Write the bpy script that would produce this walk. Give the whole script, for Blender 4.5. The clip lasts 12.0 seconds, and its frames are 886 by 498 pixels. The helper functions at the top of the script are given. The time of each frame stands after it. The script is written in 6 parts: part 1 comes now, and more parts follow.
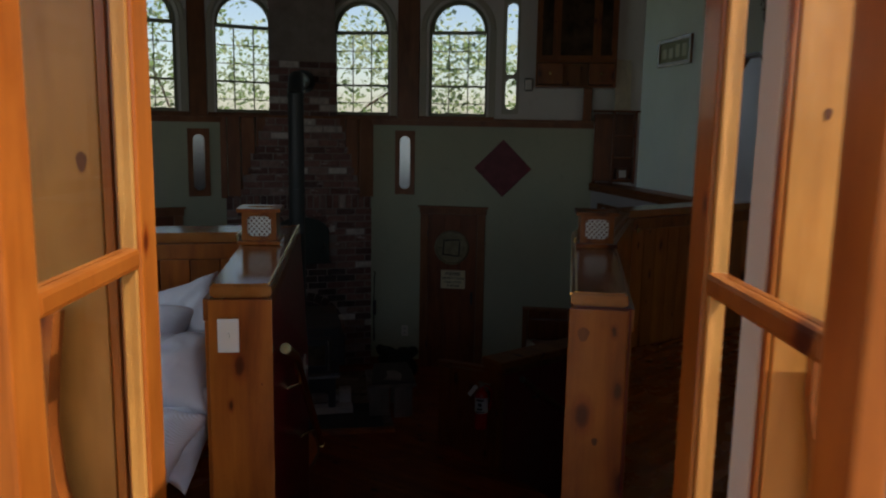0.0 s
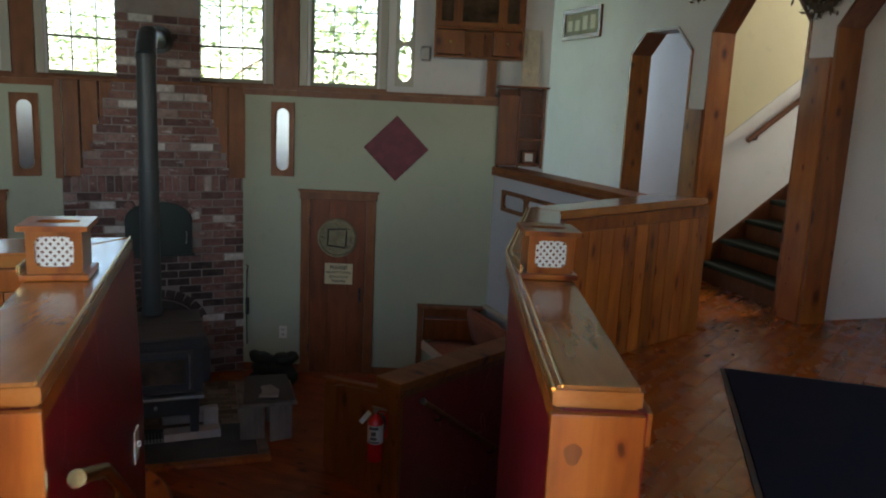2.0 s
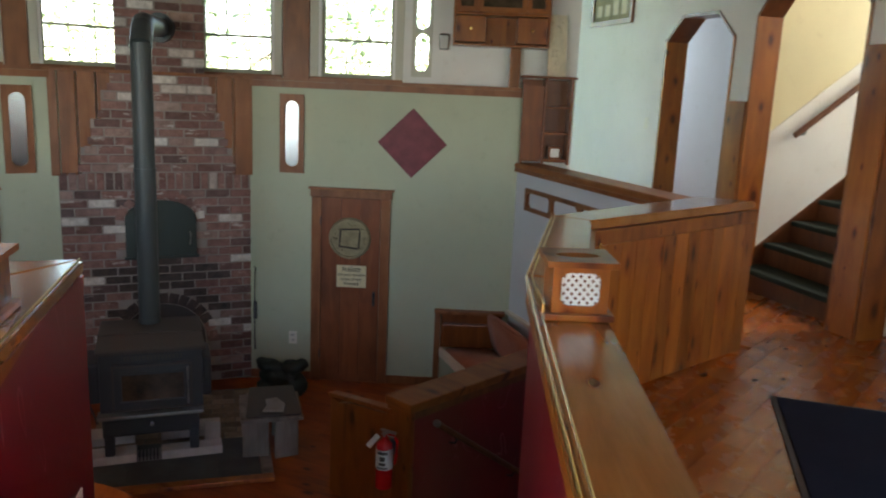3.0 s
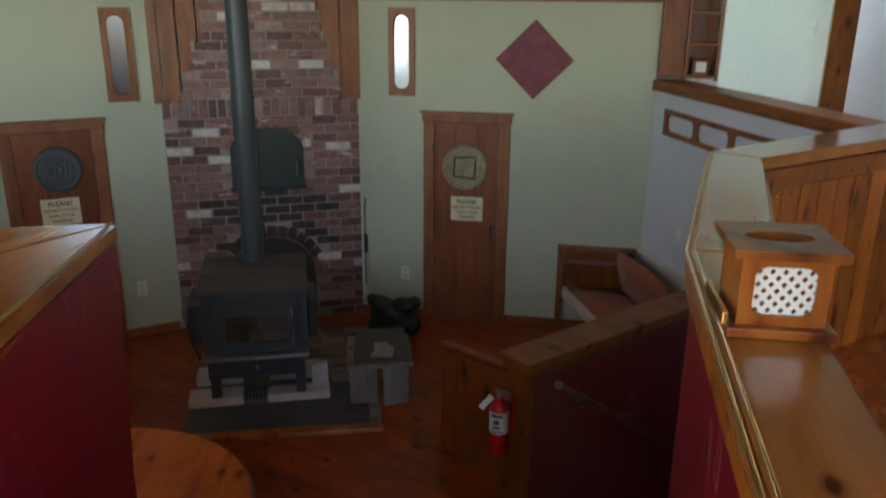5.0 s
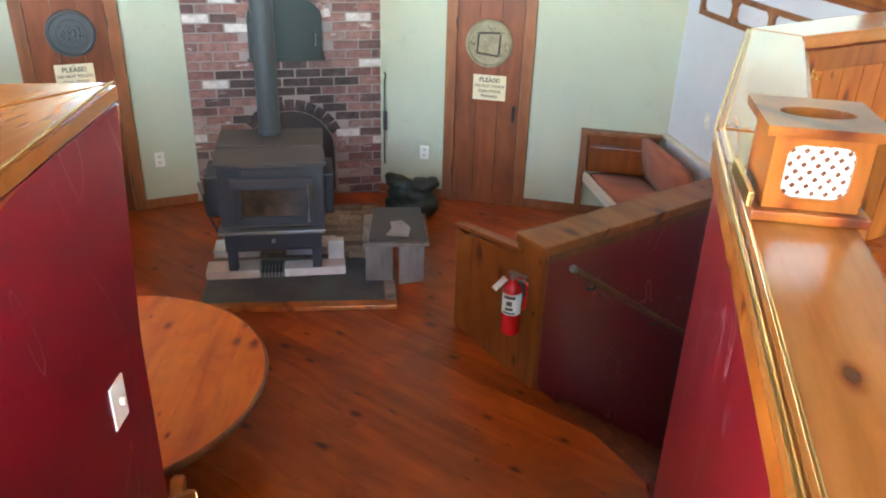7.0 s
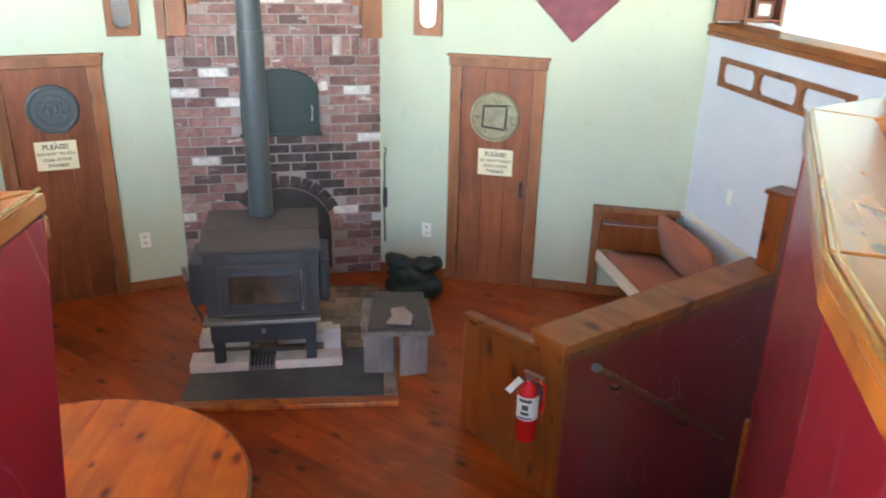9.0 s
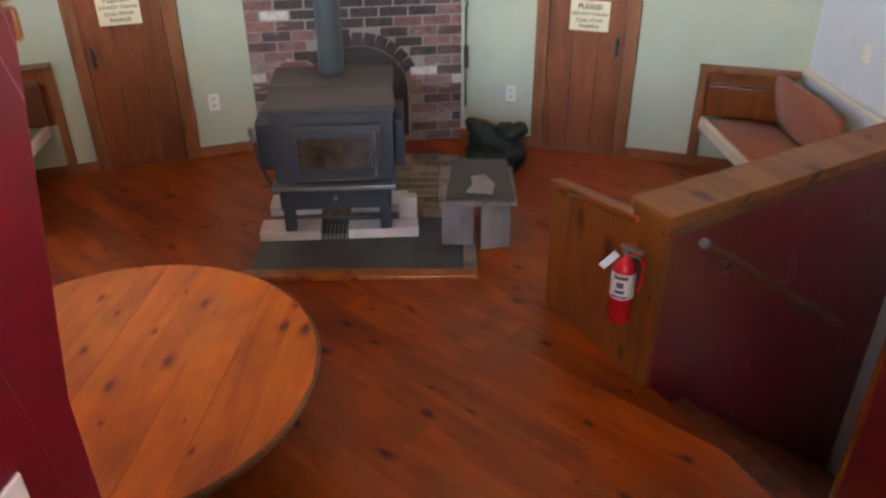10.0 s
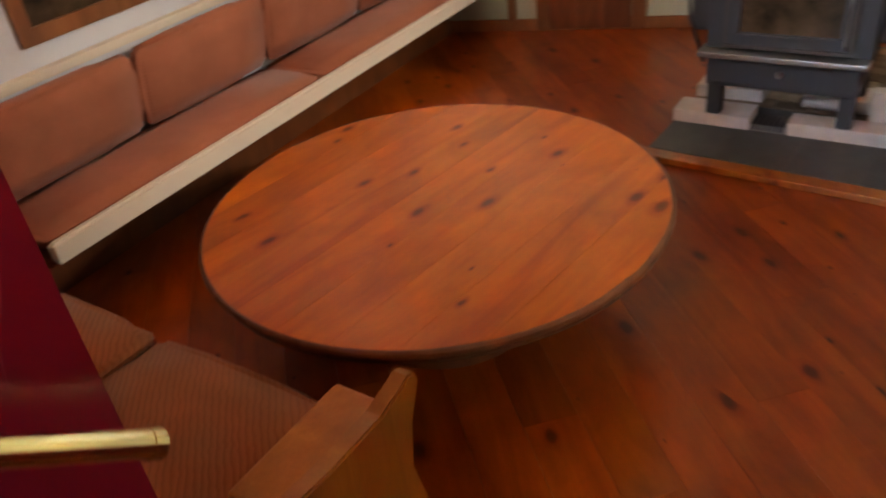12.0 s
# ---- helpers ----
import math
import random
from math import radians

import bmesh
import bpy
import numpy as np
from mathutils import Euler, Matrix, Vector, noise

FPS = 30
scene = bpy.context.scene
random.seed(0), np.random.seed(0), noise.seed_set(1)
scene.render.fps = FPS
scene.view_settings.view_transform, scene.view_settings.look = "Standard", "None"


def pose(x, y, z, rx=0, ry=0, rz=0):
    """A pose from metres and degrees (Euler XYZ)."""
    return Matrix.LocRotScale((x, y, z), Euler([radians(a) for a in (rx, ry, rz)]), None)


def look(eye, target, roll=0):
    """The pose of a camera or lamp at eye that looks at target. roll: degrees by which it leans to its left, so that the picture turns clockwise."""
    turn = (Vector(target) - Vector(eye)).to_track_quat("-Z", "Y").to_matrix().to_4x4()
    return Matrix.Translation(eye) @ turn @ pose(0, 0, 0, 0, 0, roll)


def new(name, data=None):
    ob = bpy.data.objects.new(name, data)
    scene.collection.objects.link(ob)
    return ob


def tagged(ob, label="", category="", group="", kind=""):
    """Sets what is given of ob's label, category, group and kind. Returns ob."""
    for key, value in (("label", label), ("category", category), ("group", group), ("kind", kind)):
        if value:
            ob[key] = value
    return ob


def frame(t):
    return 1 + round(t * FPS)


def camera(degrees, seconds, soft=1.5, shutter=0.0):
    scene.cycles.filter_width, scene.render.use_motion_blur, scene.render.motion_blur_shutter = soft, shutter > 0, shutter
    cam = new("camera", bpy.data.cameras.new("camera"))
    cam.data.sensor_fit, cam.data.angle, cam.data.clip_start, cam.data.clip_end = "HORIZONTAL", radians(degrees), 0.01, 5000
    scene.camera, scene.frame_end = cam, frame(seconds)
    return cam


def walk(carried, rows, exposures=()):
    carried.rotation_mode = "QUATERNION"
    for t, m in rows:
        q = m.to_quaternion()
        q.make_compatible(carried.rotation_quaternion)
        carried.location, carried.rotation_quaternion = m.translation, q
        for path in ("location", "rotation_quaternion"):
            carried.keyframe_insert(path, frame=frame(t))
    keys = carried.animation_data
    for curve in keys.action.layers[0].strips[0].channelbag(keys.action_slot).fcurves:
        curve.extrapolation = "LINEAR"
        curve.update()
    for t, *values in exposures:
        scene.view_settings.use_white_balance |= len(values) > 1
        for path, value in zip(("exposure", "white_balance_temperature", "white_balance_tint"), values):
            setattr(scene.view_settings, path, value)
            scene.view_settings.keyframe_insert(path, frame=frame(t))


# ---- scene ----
cam = camera(59.1, 12.0, soft=2.0, shutter=0.5)
PATH = [
    (0, (1.624, 0.538, 2.901), (1.353, 2.494, 2.588), 1.0),
    (0.5, (1.562, 0.845, 2.896), (1.275, 2.788, 2.521), 0.5),
    (1, (1.532, 1.133, 2.918), (1.244, 3.073, 2.522), 1.2),
    (1.5, (1.460, 1.389, 2.922), (1.368, 3.354, 2.562), 1.9),
    (2, (1.427, 1.604, 2.932), (1.463, 3.568, 2.556), 2.7),
    (2.5, (1.475, 1.871, 2.956), (1.512, 3.833, 2.568), 2.8),
    (4.5, (1.5, 2.676, 2.945), (1.142, 4.573, 2.422), 0.5),
    (5, (1.465, 2.798, 2.929), (1.138, 4.672, 2.312), 0.5),
    (5.5, (1.473, 2.855, 2.906), (1.075, 4.635, 2.085), 1.0),
    (6, (1.487, 2.855, 2.891), (1.133, 4.597, 1.974), 1.8),
    (6.5, (1.489, 2.859, 2.884), (1.126, 4.601, 1.972), 1.7),
    (8.5, (1.374, 3.067, 2.861), (1.077, 4.886, 2.083), 2.7),
    (9, (1.343, 3.315, 2.837), (0.974, 5.134, 2.092), 1.5),
    (9.5, (1.308, 3.496, 2.761), (0.858, 5.182, 1.783), 1.6),
    (10, (1.237, 3.66, 2.581), (0.712, 5.297, 1.557), -0.4),
    (10.5, (1.235, 3.872, 2.343), (0.538, 5.386, 1.238), 1.1),
    (11, (1.206, 4.053, 2.191), (0.353, 5.55, 1.176), -2.7),
    (11.5, (1.194, 4.188, 2.052), (0.033, 5.398, 0.962), -6.3),
    (12, (1.241, 4.34, 1.881), (-0.168, 5.244, 0.787), -7.7),
]
EXPOSURES = [(0.0, 0.1, 6600, 14), (0.5, 0.8, 6500, 12), (1.0, 1.6, 5700, 10), (1.5, 1.85, 6000, 10), (2.0, 2.45, 6500, 11), (2.5, 3.2, 6700, 11),
             (4.5, 3.45, 6600, 9), (5.0, 3.4, 6600, 9), (5.5, 3.75, 6600, 10), (6.0, 4.65, 6500, 11), (6.5, 5.4, 6500, 9),
             (8.5, 5.65, 6200, 8), (9.0, 5.6, 6200, 8), (9.5, 5.3, 6300, 9), (10.0, 5.3, 6700, 12), (10.5, 5.45, 7000, 14), (11.0, 5.5, 6900, 14), (12.0, 5.3, 7800, 17)]
walk(cam, [(t, look(eye, target, roll)) for t, eye, target, roll in PATH], EXPOSURES)

# ---- world and lights ----
UF, CAP, LEDGE, GTOP, CEIL = 1.40, 2.355, 2.285, 2.95, 5.2
world = bpy.data.worlds.new("sky_world")
scene.world = world
world.use_nodes = True
wn = world.node_tree.nodes
sky = wn.new("ShaderNodeTexSky")
sky.sky_type = "NISHITA"
sky.sun_disc = False
sky.sun_elevation = radians(52)
sky.sun_rotation = radians(107)
world.node_tree.links.new(sky.outputs["Color"], wn["Background"].inputs["Color"])
wn["Background"].inputs["Strength"].default_value = 0.14


def lamp(name, kind, energy, m, size=1.0, size_y=1.0, color=(1, 1, 1)):
    d = bpy.data.lights.new(name, kind)
    d.energy, d.color = energy, color
    if kind == "AREA":
        d.shape, d.size, d.size_y = "RECTANGLE", size, size_y
    else:
        d.angle = radians(0.5)
    ob = new(name, d)
    ob.matrix_world = m
    return ob


lamp("sun", "SUN", 5.0, look((7.0, -2.2, 9.0), (0, 0, 0)), color=(1.0, 0.95, 0.88))

# added fill lamps: three at the entrance wall's openings, two unseen in staircase and hall
for x in (-2.55, -0.55, 5.25):
    lamp("window_light", "AREA", 5.0, pose(x, 2.12, 3.0, 90, 0, 0), 1.25, 1.45, (0.80, 0.93, 1.0))
lamp("window_light", "AREA", 12, look((7.24, 9.02, 4.7), (4.5, 8.2, 2.6)), 0.8, 0.8, (1.0, 0.98, 0.92))
lamp("window_light", "AREA", 6, look((3.6, 13.6, 3.4), (4.2, 9.6, 2.8)), 0.9, 1.2, (0.82, 0.93, 1.0))


# ---- materials ----
def material(name, rough=0.5, metal=0.0, color=(0.5, 0.5, 0.5)):
    m = bpy.data.materials.new(name)
    m.use_nodes = True
    b = m.node_tree.nodes["Principled BSDF"]
    b.inputs["Roughness"].default_value = rough
    b.inputs["Metallic"].default_value = metal
    b.inputs["Base Color"].default_value = (*color, 1)
    return m, m.node_tree.nodes, m.node_tree.links, b


def coords(n, l, scale=(1, 1, 1), turn=(0, 0, 0), by_piece=0.0):
    """Object coordinates, turned and scaled; by_piece shifts each object's texture."""
    tc, mp = n.new("ShaderNodeTexCoord"), n.new("ShaderNodeMapping")
    mp.vector_type = "POINT"
    mp.inputs["Scale"].default_value = scale
    rot = n.new("ShaderNodeVectorRotate")
    rot.rotation_type = "EULER_XYZ"
    rot.inputs["Rotation"].default_value = [radians(a) for a in turn]
    l.new(tc.outputs["Object"], rot.inputs["Vector"])
    l.new(rot.outputs["Vector"], mp.inputs["Vector"])
    if by_piece:
        info, mul, add = n.new("ShaderNodeObjectInfo"), n.new("ShaderNodeMath"), n.new("ShaderNodeVectorMath")
        mul.operation, mul.inputs[1].default_value = "MULTIPLY", by_piece
        l.new(info.outputs["Random"], mul.inputs[0])
        add.operation = "ADD"
        l.new(mp.outputs["Vector"], add.inputs[0])
        l.new(mul.outputs[0], add.inputs[1])
        return add.outputs["Vector"]
    return mp.outputs["Vector"]


def ramp(n, l, fac, stops):
    r = n.new("ShaderNodeValToRGB")
    els = r.color_ramp.elements
    while len(els) < len(stops):
        els.new(0.5)
    for e, (p, c) in zip(els, stops):
        e.position, e.color = p, (*c, 1)
    l.new(fac, r.inputs["Fac"])
    return r.outputs["Color"]


def noise_tex(n, l, vec, scale, detail=4, rough=0.6, distort=0.0):
    t = n.new("ShaderNodeTexNoise")
    t.inputs["Scale"].default_value, t.inputs["Detail"].default_value = scale, detail
    t.inputs["Roughness"].default_value, t.inputs["Distortion"].default_value = rough, distort
    l.new(vec, t.inputs["Vector"])
    return t.outputs["Fac"]


def mix(n, l, fac, a, b, mode="MIX"):
    m = n.new("ShaderNodeMix")
    m.data_type, m.blend_type = "RGBA", mode
    for sock, v in ((m.inputs[0], fac), (m.inputs[6], a), (m.inputs[7], b)):
        if isinstance(v, (int, float)):
            sock.default_value = v
        elif isinstance(v, tuple):
            sock.default_value = (*v, 1)
        else:
            l.new(v, sock)
    return m.outputs[2]


def bump(n, l, b, height, strength=0.2, dist=0.004):
    k = n.new("ShaderNodeBump")
    k.inputs["Strength"].default_value, k.inputs["Distance"].default_value = strength, dist
    l.new(height, k.inputs["Height"])
    l.new(k.outputs["Normal"], b.inputs["Normal"])


def wood(name, light, mid, dark, along=(0, 0, 0), rough=0.3, knots=True, coat=0.0, tone=0.25, knot_scale=1.9, spec=0.5, knot_size=1.0, grain=0.4, blotch=0.7):
    """Knotty timber whose grain runs along local z after the turn."""
    m, n, l, b = material(name, rough)
    v = coords(n, l, (5, 5, 0.7), along, by_piece=37.0)
    g = noise_tex(n, l, v, 1.3, 5, 0.55, 1.4)
    col = ramp(n, l, g, [(0.22, dark), (0.45, mid), (0.75, light)])
    fine = noise_tex(n, l, coords(n, l, (90, 90, 4), along, by_piece=11.0), 1.0, 3, 0.7)
    fr = ramp(n, l, fine, [(0.35, (0.8, 0.76, 0.72)), (0.65, (1, 1, 1))])
    col = mix(n, l, grain, col, fr, "MULTIPLY")
    cloud = ramp(n, l, noise_tex(n, l, coords(n, l, (1, 1, 0.6), along, by_piece=5.0), 4.5, 5, 0.6, 0.6), [(0.3, (0.66, 0.58, 0.52)), (0.5, (0.92, 0.90, 0.88)), (0.66, (1.12, 1.10, 1.08))])
    col = mix(n, l, blotch, col, cloud, "MULTIPLY")
    if knots:
        sep, com, add = n.new("ShaderNodeSeparateXYZ"), n.new("ShaderNodeCombineXYZ"), n.new("ShaderNodeMath")
        l.new(coords(n, l, (2.2, 2.2, 1.15), along, by_piece=23.0), sep.inputs[0])
        l.new(sep.outputs[0], add.inputs[0])
        l.new(sep.outputs[1], add.inputs[1])
        warp = n.new("ShaderNodeVectorMath")
        warp.operation = "ADD"
        wob = n.new("ShaderNodeTexNoise")
        wob.inputs["Scale"].default_value = 16.0
        l.new(coords(n, l, (1, 1, 1), along, by_piece=23.0), wob.inputs["Vector"])
        shrink = n.new("ShaderNodeVectorMath")
        shrink.operation, shrink.inputs[3].default_value = "SCALE", 0.04
        l.new(wob.outputs["Color"], shrink.inputs[0])
        l.new(add.outputs[0], com.inputs[0])
        l.new(sep.outputs[2], com.inputs[1])
        l.new(com.outputs[0], warp.inputs[0])
        l.new(shrink.outputs[0], warp.inputs[1])
        vo = n.new("ShaderNodeTexVoronoi")
        vo.voronoi_dimensions = "2D"
        vo.inputs["Scale"].default_value = knot_scale
        l.new(warp.outputs[0], vo.inputs["Vector"])
        span, apart = n.new("ShaderNodeMapRange"), n.new("ShaderNodeMath")
        span.inputs["To Min"].default_value, span.inputs["To Max"].default_value = -0.9, 2.0
        split = n.new("ShaderNodeSeparateColor")
        l.new(vo.outputs["Color"], split.inputs[0])
        l.new(split.outputs[0], span.inputs["Value"])
        least = n.new("ShaderNodeMath")
        least.operation, least.inputs[1].default_value = "MAXIMUM", 0.05
        l.new(span.outputs[0], least.inputs[0])
        apart.operation = "DIVIDE"
        l.new(vo.outputs["Distance"], apart.inputs[0])
        l.new(least.outputs[0], apart.inputs[1])
        kn = ramp(n, l, apart.outputs[0], [(0.018 * knot_size, (0.16, 0.055, 0.025)), (0.034 * knot_size, (0.36, 0.15, 0.08)), (0.046 * knot_size, (0.72, 0.52, 0.40)), (0.085 * knot_size, (1, 1, 1))])
        col = mix(n, l, 0.92, col, kn, "MULTIPLY")
    info = n.new("ShaderNodeObjectInfo")
    tn = ramp(n, l, info.outputs["Random"], [(0.0, (1 - tone, 1 - tone, 1 - tone * 1.1)), (1.0, (1 + tone * 0.4, 1 + tone * 0.35, 1 + tone * 0.3))])
    col = mix(n, l, 1.0, col, tn, "MULTIPLY")
    l.new(col, b.inputs["Base Color"])
    b.inputs["Coat Weight"].default_value = coat
    b.inputs["Coat Roughness"].default_value = 0.12
    b.inputs["Specular IOR Level"].default_value = spec
    wear = noise_tex(n, l, coords(n, l, (1, 1, 1)), 3.0, 5)
    rr = n.new("ShaderNodeMapRange")
    rr.inputs["To Min"].default_value, rr.inputs["To Max"].default_value = max(0.03, rough - 0.08), rough + 0.14
    l.new(wear, rr.inputs["Value"])
    l.new(rr.outputs[0], b.inputs["Roughness"])
    bump(n, l, b, fine, 0.12, 0.0012)
    return m


def paint(name, color, rough=0.75, vary=0.08, scale=1.3, streak=None, grain=0.25):
    m, n, l, b = material(name, rough)
    big = noise_tex(n, l, coords(n, l), scale, 5, 0.6)
    lo = tuple(c * (1 - vary) for c in color)
    hi = tuple(min(1, c * (1 + vary)) for c in color)
    col = ramp(n, l, big, [(0.3, lo), (0.7, hi)])
    spots = noise_tex(n, l, coords(n, l), 9.0, 6, 0.75)
    sp = ramp(n, l, spots, [(0.30, (0.88, 0.87, 0.85)), (0.42, (1, 1, 1))])
    col = mix(n, l, 0.7, col, sp, "MULTIPLY")
    if streak:
        w = n.new("ShaderNodeTexNoise")
        w.inputs["Scale"].default_value, w.inputs["Detail"].default_value, w.inputs["Distortion"].default_value = 3.2, 1.5, 1.6
        l.new(coords(n, l, (1.0, 1.0, 0.35)), w.inputs["Vector"])
        sub, ab = n.new("ShaderNodeMath"), n.new("ShaderNodeMath")
        sub.operation, sub.inputs[1].default_value = "SUBTRACT", 0.5
        ab.operation = "ABSOLUTE"
        l.new(w.outputs["Fac"], sub.inputs[0])
        l.new(sub.outputs[0], ab.inputs[0])
        line = ramp(n, l, ab.outputs[0], [(0.0, (1, 1, 1)), (0.006, (0, 0, 0))])
        gate = ramp(n, l, noise_tex(n, l, coords(n, l), 2.3, 2), [(0.42, (0, 0, 0)), (0.56, (0.5, 0.5, 0.5))])
        f = mix(n, l, 1.0, line, gate, "MULTIPLY")
        col = mix(n, l, f, col, streak)
    l.new(col, b.inputs["Base Color"])
    fine = noise_tex(n, l, coords(n, l), 160.0, 3, 0.6)
    bump(n, l, b, fine, grain, 0.0015)
    return m


def iron(name, color, rough=0.55, metal=0.0, rust=(0.12, 0.09, 0.07), amount=0.5):
    m, n, l, b = material(name, rough, metal)
    a = noise_tex(n, l, coords(n, l), 6.0, 6, 0.7)
    col = ramp(n, l, a, [(0.35, color), (0.62, color), (0.8, tuple(c * (1 - amount) + r * amount for c, r in zip(color, rust)))])
    l.new(col, b.inputs["Base Color"])
    bump(n, l, b, noise_tex(n, l, coords(n, l), 120.0, 3), 0.25, 0.001)
    return m


def cloth(name, color, weave=220.0, rough=0.95, vary=0.12, sheen=0.15):
    m, n, l, b = material(name, rough)
    v = coords(n, l)
    big = noise_tex(n, l, v, 4.0, 4)
    col = ramp(n, l, big, [(0.3, tuple(c * (1 - vary) for c in color)), (0.7, tuple(min(1, c * (1 + vary)) for c in color))])
    ch = n.new("ShaderNodeTexWave")
    ch.wave_type, ch.bands_direction = "BANDS", "DIAGONAL"
    ch.inputs["Scale"].default_value, ch.inputs["Distortion"].default_value, ch.inputs["Detail"].default_value = weave / 6.28, 3.0, 2.0
    l.new(v, ch.inputs["Vector"])
    dk = ramp(n, l, ch.outputs["Fac"], [(0.0, (0.7, 0.66, 0.62)), (0.6, (1, 1, 1))])
    l.new(mix(n, l, 0.6, col, dk, "MULTIPLY"), b.inputs["Base Color"])
    b.inputs["Sheen Weight"].default_value = sheen
    b.inputs["Specular IOR Level"].default_value = 0.15
    bump(n, l, b, ch.outputs["Fac"], 0.4, 0.002)
    return m


PINE = wood("varnished_pine", (0.46, 0.155, 0.022), (0.33, 0.093, 0.011), (0.17, 0.037, 0.005), rough=0.3, coat=0.25, knot_scale=3.0, knot_size=2.3, tone=0.38)
PINE_FLAT = wood("varnished_pine_cap", (0.41, 0.175, 0.045), (0.34, 0.122, 0.024), (0.22, 0.066, 0.011), along=(90, 0, 0), rough=0.2, coat=0.5, tone=0.1, knot_scale=2.2, knot_size=0.75, blotch=0.5)
PINE_PALE = wood("pale_pine", (0.68, 0.36, 0.10), (0.58, 0.27, 0.06), (0.42, 0.17, 0.032), rough=0.35, coat=0.2, knot_scale=1.2)
PINE_GOLD = wood("golden_pine", (0.60, 0.25, 0.04), (0.50, 0.18, 0.022), (0.34, 0.095, 0.010), rough=0.35, coat=0.2, knot_scale=1.4)
PINE_BROWN = wood("browned_pine", (0.33, 0.098, 0.016), (0.25, 0.064, 0.009), (0.14, 0.030, 0.004), rough=0.32, coat=0.2, knot_scale=1.8, knot_size=1.5)
CAP_BROWN = wood("browned_pine_cap", (0.38, 0.135, 0.028), (0.30, 0.092, 0.016), (0.18, 0.048, 0.008), along=(90, 0, 0), rough=0.42, coat=0.05, tone=0.1, knot_scale=1.3)
OAK_DARK = wood("stained_wood", (0.22, 0.075, 0.022), (0.155, 0.046, 0.013), (0.08, 0.022, 0.007), rough=0.4, knots=False, coat=0.15)
DOOR_WOOD = wood("reddish_door_boards", (0.30, 0.095, 0.03), (0.22, 0.06, 0.018), (0.13, 0.032, 0.010), rough=0.42, knots=False, coat=0.1, tone=0.14)
TRIM_WOOD = wood("brown_trim", (0.36, 0.145, 0.055), (0.27, 0.098, 0.033), (0.16, 0.052, 0.017), rough=0.45, knots=False, tone=0.15)
FLOOR_ANGLE, TABLE_ANGLE = -24.0, 103.0
FLOOR_WOOD = wood("lounge_floor_boards", (0.42, 0.092, 0.006), (0.32, 0.056, 0.0035), (0.20, 0.026, 0.0018), along=(0, 90, 0), rough=0.32, coat=0.06, tone=0.22, knot_scale=2.3, knot_size=1.45, grain=0.3, blotch=1.0, spec=0.35)
UPPER_WOOD = wood("upper_floor_boards", (0.42, 0.122, 0.013), (0.33, 0.080, 0.007), (0.20, 0.040, 0.003), along=(0, 90, 0), rough=0.24, coat=0.15, tone=0.22, knot_scale=1.8, knot_size=1.0, spec=0.4, grain=0.3, blotch=0.35)
TABLE_WOOD = wood("table_boards", (0.66, 0.185, 0.010), (0.57, 0.130, 0.006), (0.40, 0.072, 0.004), along=(0, 90, 0), rough=0.32, coat=0.1, spec=0.35, tone=0.14, knot_scale=2.2, knot_size=1.3, grain=0.22, blotch=0.8)
WEATHERED = wood("weathered_grey_wood", (0.34, 0.30, 0.27), (0.24, 0.21, 0.19), (0.12, 0.10, 0.09), rough=0.85, knots=False)
GREEN = paint("sage_green_paint", (0.475, 0.52, 0.385), vary=0.05)
BLUE = paint("pale_blue_white_paint", (0.66, 0.70, 0.76), vary=0.04)
WHITE = paint("white_plaster", (0.80, 0.80, 0.77), vary=0.05)
YELLOW = paint("cream_yellow_paint", (0.72, 0.66, 0.42), vary=0.05)
RED = paint("crimson_paint", (0.168, 0.0055, 0.013), rough=0.28, vary=0.12, streak=(0.62, 0.25, 0.26))
CEILING = wood("ceiling_boards", (0.32, 0.15, 0.06), (0.25, 0.105, 0.04), (0.15, 0.06, 0.02), along=(0, 90, 0), rough=0.6)
MORTAR = paint("mortar", (0.31, 0.265, 0.24), rough=0.95, vary=0.2, scale=5, grain=0.9)
IRON = iron("black_stove_iron", (0.040, 0.040, 0.047), 0.5, amount=0.55, rust=(0.10, 0.08, 0.07))
IRON_TOP = iron("worn_stove_top", (0.060, 0.049, 0.045), 0.5, amount=0.8, rust=(0.16, 0.12, 0.10))
PIPE = iron("stove_pipe_steel", (0.045, 0.055, 0.058), 0.42, amount=0.3)
STEEL = iron("worn_steel", (0.30, 0.29, 0.28), 0.35, 0.8, amount=0.4)
BRASS = iron("brass", (0.75, 0.55, 0.22), 0.22, 1.0, rust=(0.5, 0.35, 0.12), amount=0.4)
SLATE = paint("dark_slate", (0.075, 0.08, 0.08), rough=0.55, vary=0.3, scale=4.0, grain=0.5)
BLOCK = paint("concrete_block", (0.60, 0.55, 0.52), rough=0.95, vary=0.15, scale=7.0, grain=1.0)
SALMON = cloth("salmon_upholstery", (0.41, 0.145, 0.085))
TAN = cloth("woven_tan_upholstery", (0.36, 0.135, 0.062), weave=150.0)
LINEN = cloth("white_bedding", (0.74, 0.77, 0.84), weave=500.0, vary=0.05)
CREAM = paint("cream_bench_edge", (0.74, 0.68, 0.58), rough=0.6, vary=0.05)
NAVY = cloth("navy_mat_pile", (0.012, 0.015, 0.03), weave=400.0, sheen=0.0)
CARPET = cloth("dark_stair_carpet", (0.03, 0.04, 0.032), weave=400.0, sheen=0.0)
PLASTIC = paint("ivory_plastic", (0.82, 0.80, 0.72), rough=0.35, vary=0.02, grain=0.02)
